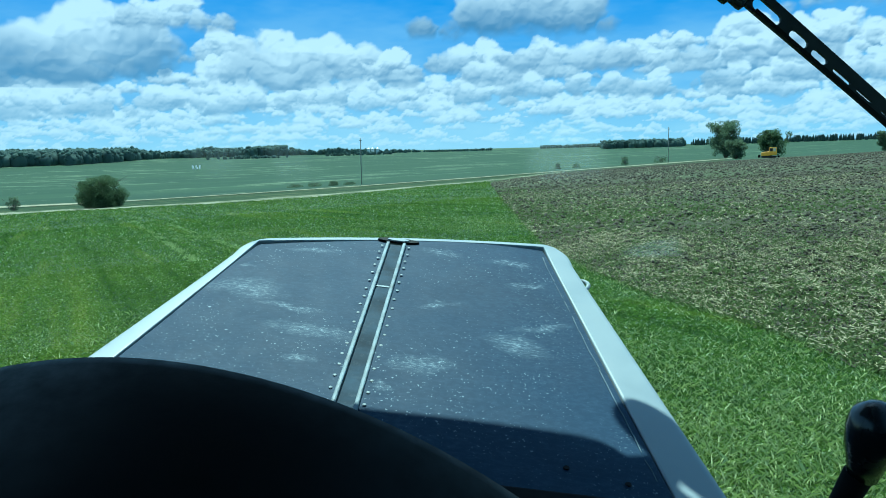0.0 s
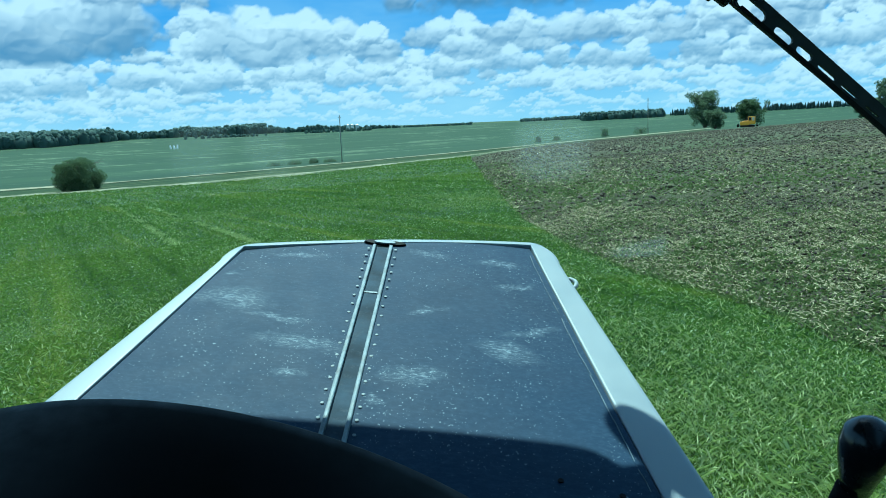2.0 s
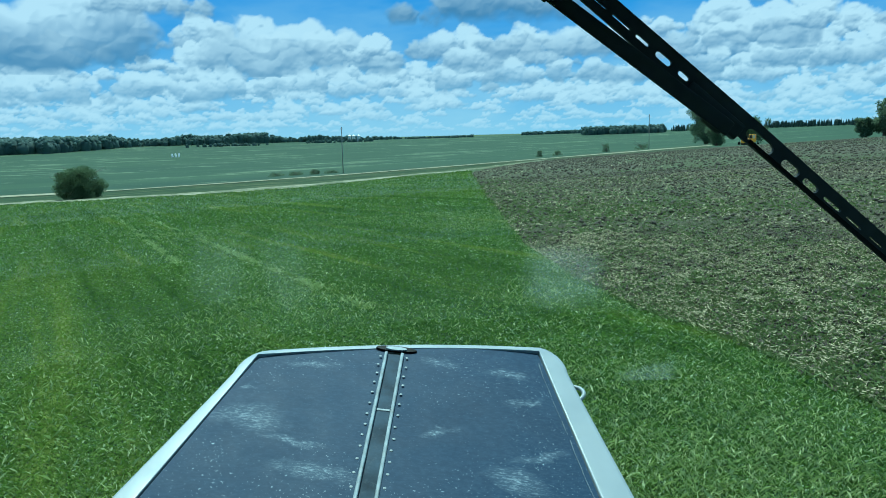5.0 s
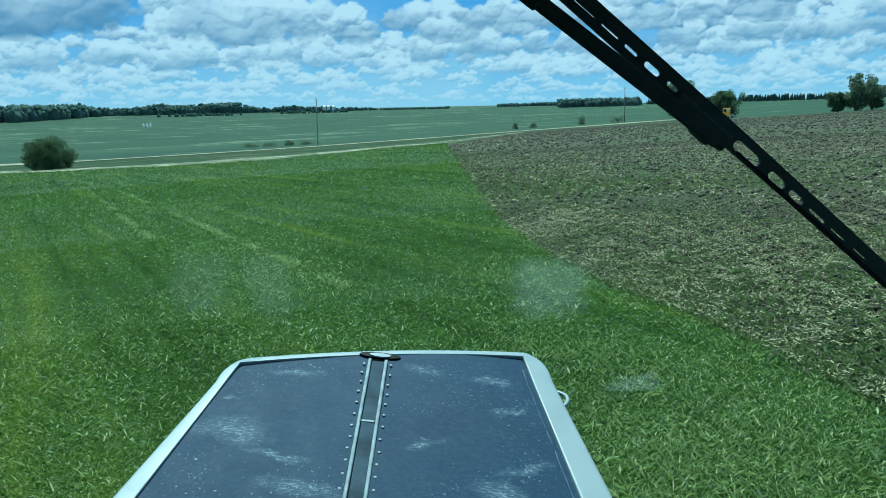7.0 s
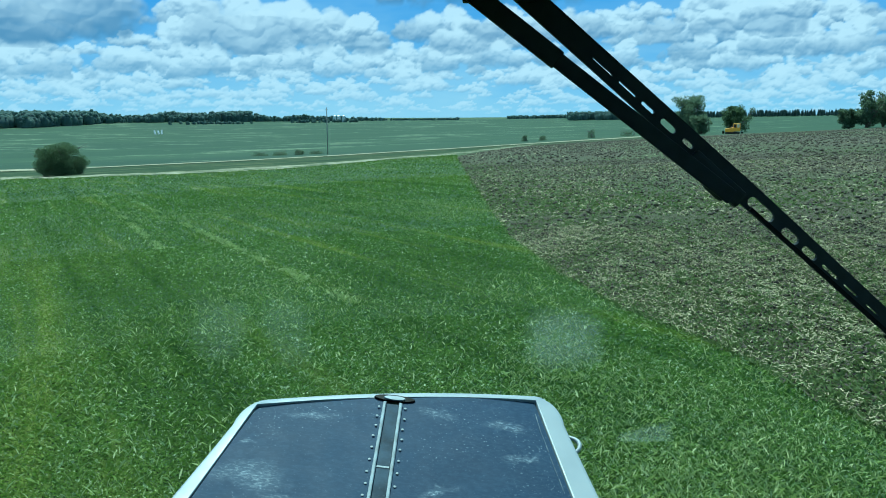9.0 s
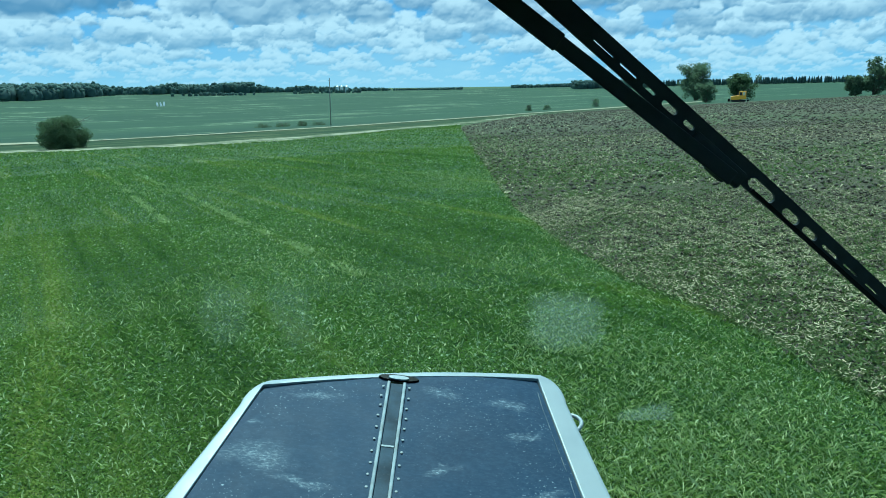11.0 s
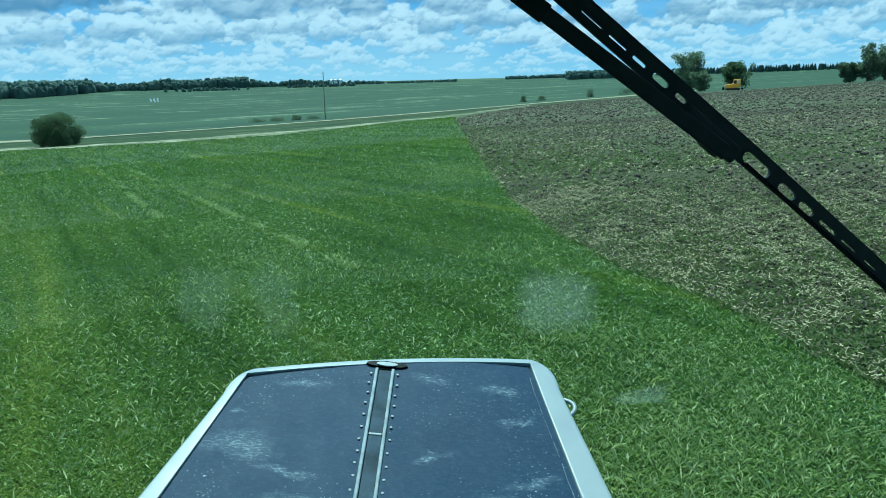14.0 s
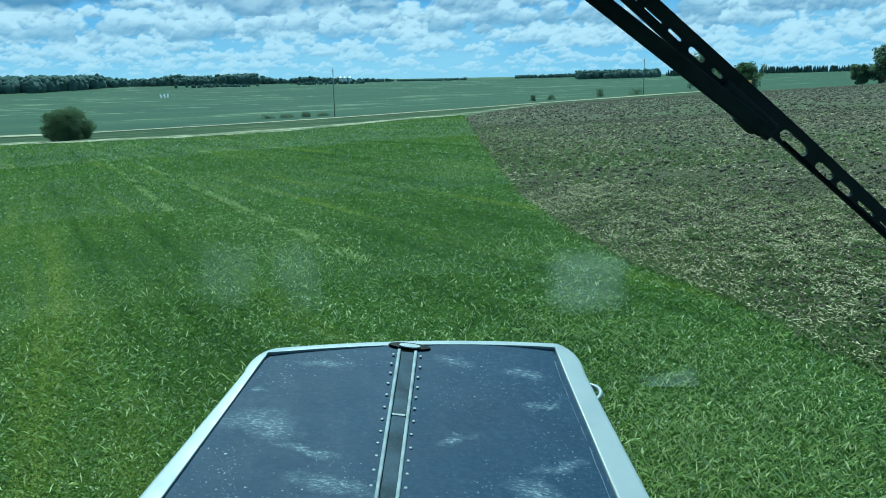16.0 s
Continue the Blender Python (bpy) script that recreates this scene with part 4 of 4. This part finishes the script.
def tree(x, y, height, width, seed, name="tree", label="", leaves=2600, leaf=0.30, stem=0.25, material=None, group=""):
    g = np.random.default_rng(seed)
    low = name == "bush"
    root = new(name)
    root.location = (x, y, gz(x, y) + 0.02)
    tagged(root, label, name, group)
    bm = bmesh.new()
    tops = []
    stems = 1 if stem > 0.2 else 5
    for k in range(stems):
        lean = g.normal(0, 0.10 if stems == 1 else 0.3, 2) * height
        path = [(g.normal(0, 0.02) * width * (stems > 1), 0, -0.15)]
        for j in (0.2, 0.45, 0.75):
            path.append((lean[0] * j, lean[1] * j, height * j))
        me_bm = tube_bm(path, [0.035 * height / 1.6, 0.026 * height / 1.6, 0.017 * height / 1.6, 0.006 * height], 7)
        tmp = bpy.data.meshes.new("t")
        me_bm.to_mesh(tmp)
        me_bm.free()
        bm.from_mesh(tmp)
        bpy.data.meshes.remove(tmp)
        for j in range(7):
            h0 = height * g.uniform(stem, 0.72)
            a = g.uniform(0, 2 * math.pi)
            ln = width * g.uniform(0.25, 0.46)
            p0 = Vector((lean[0] * h0 / height, lean[1] * h0 / height, h0))
            p1 = p0 + Vector((math.cos(a) * ln, math.sin(a) * ln, ln * g.uniform(0.2, 0.8)))
            limb = tube_bm([p0, (p0 + p1) / 2 + Vector((0, 0, 0.05 * ln)), p1], [0.012 * height, 0.008 * height, 0.003 * height], 5)
            tmp = bpy.data.meshes.new("t")
            limb.to_mesh(tmp)
            limb.free()
            bm.from_mesh(tmp)
            bpy.data.meshes.remove(tmp)
            tops.append(p1)
    part("trunk", bm, M_BARK, root)
    cs, rs = [], []
    for p in (() if low else tops):
        cs.append((p.x * 0.9, p.y * 0.9, min(p.z, height * 0.88)))
        rs.append(width * g.uniform(0.13, 0.22))
    for k in range(64 if low else 26):
        z = g.uniform(stem + 0.05, 0.93)
        prof = math.sin(math.pi * min(1, max(0.05, (z - stem * 0.6) / (1.06 - stem * 0.6))) ** 0.8)
        if stems > 1:
            z = 0.04 + 0.84 * g.random() ** 1.15 if low else g.uniform(0.06, 0.94)
            prof = math.sqrt(1.02 - z * z)
        a = g.uniform(0, 2 * math.pi)
        rr = width * (0.42 if low else 0.32) * prof * g.uniform(0.4, 1.0)
        cs.append((math.cos(a) * rr, math.sin(a) * rr, z * height))
        rs.append(width * (g.uniform(0.06, 0.15) if low else g.uniform(0.08, 0.18)))
    v, f = leaf_cloud(cs, rs, leaves, leaf, seed + 1)
    v[:, 2] = np.clip(v[:, 2], 0.02, None)
    crown = raw_mesh("crown", v, f, material or M_LEAF)
    crown.parent = root
    return root


tree(-55.8, 117.5, 4.8, 8.6, 11, "bush", "broad round dark green bush at the field edge", 38000, 0.085, 0.05, M_BUSH)
tree(88.5, 290.0, 13.0, 11.5, 12, "tree", "loose grey-green tree beside the far track", 11000, 0.26, 0.03)
tree(81.0, 226.0, 8.0, 6.6, 13, "tree", "dark green tree behind the yellow machine", 7500, 0.20, 0.05, M_BUSH)
tree(74.0, 232.0, 6.0, 4.6, 14, "tree", "small grey-green tree beside the yellow machine", 4500, 0.18, 0.04)
for k, (x, y, h, w) in enumerate(((101.0, 193.0, 9.2, 5.6), (106.5, 196.0, 8.2, 5.2), (112.0, 191.0, 7.6, 6.0), (97.0, 193.5, 4.8, 3.8), (117.0, 194.0, 8.2, 6.0))):
    tree(x, y, h, w, 20 + k, "tree", "dense green tree in a clump at the field edge", 6000, 0.20, 0.03, group="clump of trees by the field")
for k, (x, y, h, w) in enumerate(((-44.0, 222.0, 1.0, 5.6), (-38.5, 220.0, 1.4, 3.4), (-50.0, 224.0, 0.8, 6.0), (-34.0, 221.0, 0.8, 4.6), (27.0, 262.0, 2.2, 2.8), (49.5, 268.0, 3.0, 3.4), (33.0, 264.0, 1.6, 3.4), (60.0, 262.0, 1.7, 6.5), (-88.0, 150.0, 2.8, 3.2))):
    tree(x, y, h, w, 40 + k, "bush", "small scrubby bush beside the road", 700, 0.13, 0.05, M_LEAF, "scrub along the road")


def lump_template(n_around=9, n_up=6):
    """A rough dome of unit size: points and quads."""
    el = np.linspace(-0.55, math.pi / 2 - 0.12, n_up)
    az = np.arange(n_around) * 2 * math.pi / n_around
    v = np.stack([np.outer(np.cos(el), np.cos(az)), np.outer(np.cos(el), np.sin(az)), np.repeat(np.sin(el)[:, None], n_around, 1)], -1).reshape(-1, 3)
    f = []
    for i in range(n_up - 1):
        for k in range(n_around):
            f.append((i * n_around + k, i * n_around + (k + 1) % n_around, (i + 1) * n_around + (k + 1) % n_around, (i + 1) * n_around + k))
    top = (n_up - 1) * n_around
    f += [(top + k, top + k + 1, top + k + 2, top) for k in range(1, n_around - 2, 2)]
    return v, np.array(f)


def far_woods(name, label, spots, seed, spruce=False, material=None):
    """Rows of far trees as one mass of lumpy crowns; spots: bearing, distance, height."""
    g = np.random.default_rng(seed)
    lump, quads = lump_template()
    vs, fs, n = [], [], 0
    for az, r, h in spots:
        x, y = at_polar(az, r)
        foot = np.array([x, y, gz(x, y)])
        if spruce:
            crowns = [(0.0, 0.0, h * (0.22 + 0.19 * k), h * (0.20 - 0.042 * k), h * (0.24 - 0.02 * k)) for k in range(4)]
        else:
            crowns = [(g.normal(0, h * 0.16), g.normal(0, h * 0.16), h * g.uniform(0.36, 0.78), h * g.uniform(0.10, 0.18), h * g.uniform(0.10, 0.17)) for _ in range(11)]
            crowns.append((0.0, 0.0, h * 0.26, h * 0.44, h * 0.50))
        for cx, cy, cz, wide_, tall in crowns:
            v = lump * g.uniform(0.78, 1.18, (len(lump), 1)) * np.array([wide_, wide_, tall])
            vs.append(v + np.array([cx, cy, cz]) + foot)
            fs.append(quads + n)
            n += len(lump)
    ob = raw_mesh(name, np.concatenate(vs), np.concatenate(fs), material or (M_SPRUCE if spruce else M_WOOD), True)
    return tagged(ob, label, "wood", kind="stuff")


g = np.random.default_rng(5)
near_wood = [(g.uniform(-0.72, -0.362), r, g.uniform(14.5, 18.5)) for r in g.uniform(935, 1120, 760)]
near_wood = [(a, r, h * min(1.0, max(0.35, (-0.352 - a) / 0.05))) for a, r, h in near_wood if r > 940 + 170 * max(0.0, (a + 0.46) / 0.10)]
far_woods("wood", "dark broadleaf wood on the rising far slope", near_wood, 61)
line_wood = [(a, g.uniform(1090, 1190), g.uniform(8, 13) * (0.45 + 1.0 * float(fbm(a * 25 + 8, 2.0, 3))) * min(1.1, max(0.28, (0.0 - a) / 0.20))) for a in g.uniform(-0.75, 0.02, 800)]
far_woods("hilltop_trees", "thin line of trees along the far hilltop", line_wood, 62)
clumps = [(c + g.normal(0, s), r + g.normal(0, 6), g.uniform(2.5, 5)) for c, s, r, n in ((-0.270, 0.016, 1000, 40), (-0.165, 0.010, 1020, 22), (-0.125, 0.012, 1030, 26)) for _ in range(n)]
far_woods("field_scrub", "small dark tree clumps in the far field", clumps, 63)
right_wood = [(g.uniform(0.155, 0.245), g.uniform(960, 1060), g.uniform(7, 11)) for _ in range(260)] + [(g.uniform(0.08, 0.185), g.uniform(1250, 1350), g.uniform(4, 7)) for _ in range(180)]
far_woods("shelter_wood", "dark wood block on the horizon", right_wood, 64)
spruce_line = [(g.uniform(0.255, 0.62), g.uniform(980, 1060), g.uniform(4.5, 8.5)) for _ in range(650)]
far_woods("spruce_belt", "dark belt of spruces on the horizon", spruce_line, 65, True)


def utility_pole(x, y, h, label):
    root = new("utility_pole")
    root.location = (x, y, gz(x, y))
    tagged(root, label, "utility pole", "poles along the road")
    part("pole", tube_bm([(0, 0, -0.3), (0, 0, h * 0.5), (0.02, 0, h)], [0.16, 0.13, 0.10], 10), M_POLE, root, smooth=True)
    part("crossarm", box_bm(-0.3, 0.3, -0.05, 0.05, h - 0.62, h - 0.50, 0.01), M_POLE, root)
    for xx in (-0.25, 0.0, 0.25):
        part("insulator", moved(disc_bm(0.05, 0.14, 10, 0.02), Matrix.Translation((xx, 0, h - 0.50 if xx else h))), M_WHITE, root)
    return root


utility_pole(-28.6, 205.0, 11.8, "grey wooden utility pole beside the gravel road")
utility_pole(62.0, 262.0, 11.2, "grey wooden utility pole near the far trees")


def yellow_machine(x, y, turn):
    root = new("crawler_tractor")
    root.matrix_world = pose(x, y, gz(x, y) + 0.12, 0, 0, turn) @ Matrix.Scale(0.87, 4)
    tagged(root, "yellow crawler tractor with an implement on the ploughed field", "tractor")
    bm = box_bm(-2.1, 0.2, -0.95, 0.95, 0.6, 1.95, 0.18, 3)
    for v in bm.verts:
        if v.co.x < -1.2 and v.co.z > 1.4:
            v.co.z -= 0.35
    part("hood", bm, M_YELLOW, root)
    part("nose", box_bm(-2.25, -1.7, -0.75, 0.75, 0.80, 1.5, 0.12, 2), M_CREAM, root, "pale cream nose")
    cab_ = part("cab", box_bm(0.0, 1.9, -1.0, 1.0, 0.8, 3.0, 0.14, 3), M_YELLOW, root)
    part("window", box_bm(0.15, 0.85, -1.03, -0.99, 1.85, 2.75, 0.02), M_GLASS_DARK, cab_, "dark side glass")
    part("window", box_bm(1.0, 1.65, -1.03, -0.99, 1.85, 2.75, 0.02), M_CREAM, cab_)
    part("window", box_bm(-0.03, 0.02, -0.8, 0.8, 2.0, 2.75, 0.02), M_GLASS_DARK, cab_)
    for s in (-1, 1):
        bm = bmesh.new()
        pts = [(-2.2, 0.35), (-1.9, 0.05), (1.6, 0.05), (1.95, 0.4), (1.7, 0.62), (-1.9, 0.58)]
        ra = [bm.verts.new((px, s * 0.65, pz)) for px, pz in pts]
        rb = [bm.verts.new((px, s * 1.15, pz)) for px, pz in pts]
        for k in range(6):
            bm.faces.new((ra[k], ra[(k + 1) % 6], rb[(k + 1) % 6], rb[k]))
        bm.faces.new(ra)
        bm.faces.new(rb[::-1])
        part("track", bm, M_TYRE, root, "black rubber track")
    part("exhaust", tube_bm([(-0.6, 0.2, 1.7), (-0.6, 0.2, 2.7)], 0.06, 8), M_BLACK, root)
    part("front_weight", box_bm(-2.9, -2.3, -0.8, 0.8, 0.15, 0.95, 0.08), M_BLACK, root)
    part("implement", box_bm(2.1, 2.7, -1.6, 1.6, 0.25, 0.7, 0.05), M_BLACK, root)
    for yy in (-1.4, -0.5, 0.5, 1.4):
        part("tine", box_bm(2.3, 2.45, yy - 0.05, yy + 0.05, -0.02, 0.5), M_BLACK, root)
    return root


yellow_machine(71.5, 199.0, -20)


def silo(x, y, r, h, label):
    root = new("grain_silo")
    root.location = (x, y, gz(x, y))
    tagged(root, label, "silo", "silos on the hill")
    bm = bmesh.new()
    bmesh.ops.create_cone(bm, cap_ends=True, segments=24, radius1=r, radius2=r, depth=h)
    part("wall", moved(bm, Matrix.Translation((0, 0, h / 2))), M_WHITE, root, smooth=False)
    bm = bmesh.new()
    bmesh.ops.create_cone(bm, cap_ends=True, segments=24, radius1=r * 1.04, radius2=r * 0.15, depth=r * 0.6)
    part("roof", moved(bm, Matrix.Translation((0, 0, h + r * 0.3))), M_WHITE, root)


for az, r in ((-0.1285, 1040), (-0.1235, 1045), (-0.1175, 1038)):
    x, y = at_polar(az, r)
    silo(x, y, 2.1, 7.5, "white metal grain silo on the far hilltop")


def marker(x, y, dx, lean):
    root = new("field_marker")
    root.matrix_world = pose(x + dx, y, gz(x, y) + 0.05, -35, lean, 0)
    tagged(root, "leaning white object standing in the far field", "marker", "white markers in the field")
    part("board", box_bm(-0.55, 0.55, -0.25, 0.25, 1.0, 4.6, 0.05), M_WHITE, root)
    part("post", box_bm(-0.08, 0.08, -0.08, 0.08, -0.2, 1.0), M_POLE, root)


for dx, lean in ((-1.4, -28), (1.4, -30), (3.2, -10)):
    marker(-215.0, 622.0, dx, lean)


# ---- crop, straw and clods close by ----
def scatter(count, r0, r1, a0, a1, seed):
    g = np.random.default_rng(seed)
    r = np.sqrt(g.uniform(r0 * r0, r1 * r1, count))
    return g, g.uniform(a0, a1, count), r


def blades(name, count, r0, r1, height, width, seed, material, label, keep=None, spread=0.5, spots=None, span=0.64, lift=None, even=False):
    g, az, r = scatter(count, r0, r1, -span, span, seed)
    if even:
        r = np.exp(g.uniform(math.log(r0), math.log(r1), count))
    if spots is not None:
        az, r = spots(count, g)
    ok = in_crop(az, r) if keep is None else keep(az, r, g)
    az, r = az[ok], r[ok]
    n = len(r)
    x, y = at_polar(az, r)
    patch = fbm(x * 0.5 + 30, y * 0.5 + 30, 3)
    z = ground_z(x, y)
    if lift is not None:
        z = z + lift(x, y, r)
    h = height * g.uniform(0.55, 1.25, n) * (0.7 + 0.6 * patch)
    t = g.uniform(0, 2 * math.pi, n)
    w = width * g.uniform(0.6, 1.4, n)
    if even:
        h, w = h * r / math.sqrt(r0 * r1), w * r / math.sqrt(r0 * r1)
    dx, dy = np.cos(t) * w, np.sin(t) * w
    u = g.uniform(0, 2 * math.pi, n)
    ln = spread * h * g.uniform(0.3, 1.5, n)
    tx, ty = np.cos(u) * ln, np.sin(u) * ln
    v = np.stack([
        np.stack([x, y, z], -1),
        np.stack([x + dx + tx * 0.45, y + dy + ty * 0.45, z + h * 0.58], -1),
        np.stack([x + tx, y + ty, z + h * (1 - 0.35 * g.random(n))], -1),
        np.stack([x - dx + tx * 0.45, y - dy + ty * 0.45, z + h * 0.50], -1)], 1).reshape(-1, 3)
    k = np.arange(n)[:, None] * 4
    f = np.concatenate([np.concatenate([k, k + 1, k + 2], 1), np.concatenate([k, k + 2, k + 3], 1)])
    return tagged(raw_mesh(name, v, f, material), label, "crop", kind="stuff")


blades("crop_plants", 430000, 3.2, 12, 0.0200, 0.0098, 101, M_BLADE, "leafy green young crop plants close by", None, 0.95, even=True)
blades("crop_plants", 240000, 12, 24, 0.0345, 0.0168, 102, M_BLADE, "leafy green young crop plants further out", None, 1.0, even=True)
blades("crop_plants", 140000, 24, 56, 0.085, 0.027, 103, M_BLADE, "leafy green young crop plants across the field", None, 0.8, even=True)
blades("crop_plants", 80000, 56, 128, 0.12, 0.058, 104, M_BLADE, "leafy green crop far out in the field", None, 0.8, even=True)


def all_round(az, r, g):
    return in_crop(np.where(np.abs(az) > 1.5, -1.2, az), r) & ((np.abs(az) > 0.6) | (r < 3.4)) & (r > 0.9)


blades("crop_plants", 60000, 0.9, 9, 0.024, 0.0085, 107, M_BLADE, "leafy green young crop plants round the tractor", all_round, 0.9, None, math.pi)

TRAMLINES = [((-24.0, 54.0), (-7.5, 19.5)), ((-19.0, 47.0), (-1.2, 10.5)), ((-30.0, 48.0), (-11.5, 11.0))]


def tram_spots(count, g):
    pick = g.integers(0, len(TRAMLINES), count)
    a = np.array([t[0] for t in TRAMLINES])[pick]
    b = np.array([t[1] for t in TRAMLINES])[pick]
    k = g.uniform(0, 1, count)[:, None] ** 0.8
    p = a + (b - a) * k + g.normal(0, 0.07, (count, 2))
    ok = fbm(k[:, 0] * 14 + pick * 7.7, pick * 3.1, 3) > 0.37
    p[~ok] += g.normal(0, 0.9, (int((~ok).sum()), 2))
    return np.arctan2(p[:, 0] - CX, p[:, 1] - CY), np.hypot(p[:, 0] - CX, p[:, 1] - CY)


blades("tramline_grass", 11500, 5, 60, 0.085, 0.012, 108, M_STRAW_GRASS, "pale yellowish plants along the wheel tracks", None, 1.0, tram_spots)


def dry_patches(az, r, g):
    x, y = at_polar(az, r)
    near_edge = np.abs(np.where(az > 0.0184, np.log(r / edge_r(az)), 9.0)) < 0.10
    patch = (fbm(x * 0.22 + 11, y * 0.12 + 5, 3) > 0.545) & (g.random(len(r)) < 0.6)
    return (in_crop(az, r) & patch) | (near_edge & (g.random(len(r)) < 0.7))


def on_plough(az, r, margin=0.98):
    return (az > 0.0184) & (r > edge_r(az) * margin) & (r < np.interp(az, FAR_AZ, FAR_R) * 0.98)


def weeds(az, r, g):
    x, y = at_polar(az, r)
    into = np.where(az > 0.0184, r / edge_r(az), 0)
    return on_plough(az, r) & (g.random(len(r)) < np.clip(1.3 - 0.33 * into, 0.06, 1) + 0.3 * (fbm(x * 0.3 + 70, y * 0.2, 3) > 0.54))


blades("dry_grass", 100000, 3.4, 36, 0.075, 0.0075, 105, M_STRAW_GRASS, "yellowish dry grass tufts in the crop", dry_patches, 1.0)


def weed_spots(r0, r1):
    def spots(count, g):
        return g.uniform(0.018, 0.66, count), np.exp(g.uniform(math.log(r0), math.log(r1), count))
    return spots


def on_soil(x, y, r):
    return 0.01 + clod_relief(x, y, r)


blades("weeds", 115000, 6, 26, 0.060, 0.015, 106, M_WEED, "sparse green weeds on the ploughed soil", weeds, 1.2, weed_spots(6, 26), lift=on_soil)
blades("weeds", 50000, 26, 75, 0.10, 0.036, 116, M_WEED, "sparse green weeds further out on the soil", weeds, 1.2, weed_spots(26, 75), lift=on_soil)


def straw(count, r0, r1, length, width, seed):
    g, az, r = scatter(count, r0, r1, 0.02, 0.68, seed)
    x, y = at_polar(az, r)
    dens = 0.5 * fbm(x * 0.45, y * 0.25, 3) + 0.5 * fbm(x * 1.7 + 9, y * 1.7 + 4, 3)
    ok = on_plough(az, r) & (g.random(count) < np.clip((dens - 0.40) * 6.5, 0.10, 1))
    az, r, x, y = az[ok], r[ok], x[ok], y[ok]
    n = len(r)
    z = ground_z(x, y) + 0.03 + clod_relief(x, y, r) + g.uniform(0.0, 0.05, n)
    t = g.uniform(0, 2 * math.pi, n)
    ln = length * g.uniform(0.4, 1.4, n)
    dx, dy, dz = np.cos(t) * ln, np.sin(t) * ln, g.normal(0, 0.35, n) * ln
    px, py = -np.sin(t) * width, np.cos(t) * width
    v = np.stack([np.stack([x - dx - px, y - dy - py, z - dz], -1), np.stack([x + dx - px, y + dy - py, z + dz], -1),
                  np.stack([x + dx + px, y + dy + py, z + dz + width], -1), np.stack([x - dx + px, y - dy + py, z - dz + width], -1)], 1).reshape(-1, 3)
    return tagged(raw_mesh("straw", v, np.arange(n * 4).reshape(-1, 4), M_STRAW), "scattered pale straw on the ploughed soil", "straw", kind="stuff")


straw(120000, 4.5, 22, 0.024, 0.0042, 111)
straw(42000, 22, 60, 0.055, 0.010, 112)
straw(3000, 60, 170, 0.12, 0.030, 113)



def clods(count, r0, r1, size, seed):
    g, az, r = scatter(count, r0, r1, 0.02, 0.68, seed)
    ok = on_plough(az, r, 1.0)
    az, r = az[ok], r[ok]
    n = len(r)
    x, y = at_polar(az, r)
    z = ground_z(x, y) + 0.02 + clod_relief(x, y, r)
    octa = np.array([(1, 0, 0), (0, 1, 0), (-1, 0, 0), (0, -1, 0), (0, 0, 1), (0, 0, -0.6)], float)
    s = size * g.uniform(0.4, 1.6, n) ** 1.3
    v = octa[None] * g.uniform(0.55, 1.3, (n, 6, 1)) * s[:, None, None]
    a = g.uniform(0, 6.28, n)
    ca, sa = np.cos(a)[:, None], np.sin(a)[:, None]
    v = np.stack([v[..., 0] * ca - v[..., 1] * sa, v[..., 0] * sa + v[..., 1] * ca, v[..., 2] * 0.75], -1)
    v = v + np.stack([x, y, z], -1)[:, None, :]
    tri = np.array([(0, 1, 4), (1, 2, 4), (2, 3, 4), (3, 0, 4), (1, 0, 5), (2, 1, 5), (3, 2, 5), (0, 3, 5)])
    f = (np.arange(n)[:, None, None] * 6 + tri[None]).reshape(-1, 3)
    return tagged(raw_mesh("soil_clods", v.reshape(-1, 3), f, M_CLOD), "broken dark soil clods on the ploughed land", "soil", kind="stuff")


clods(34000, 4.5, 22, 0.030, 121)
clods(20000, 22, 70, 0.065, 122)
clods(15000, 70, 200, 0.13, 123)


def by_hood(az, r, g):
    x, y = at_polar(az, r)
    return ((x > 0.85) | ((x < -0.80) & (r < 5.5))) & (y < 9.0) & (r < 10.5) & in_crop(np.where(np.abs(az) > 1.5, -1.2, az), r) & (g.random(len(r)) < (0.48 + 1.7 * (fbm(x * 1.1 + 4, y * 0.8 + 2, 3) - 0.35)) * np.clip((10.5 - r) / 5.0, 0, 1))


blades("dry_grass", 240000, 1.2, 10.5, 0.062, 0.0050, 109, M_STRAW_GRASS, "pale yellow grass blades beside the tractor", by_hood, 1.0, None, 2.2)
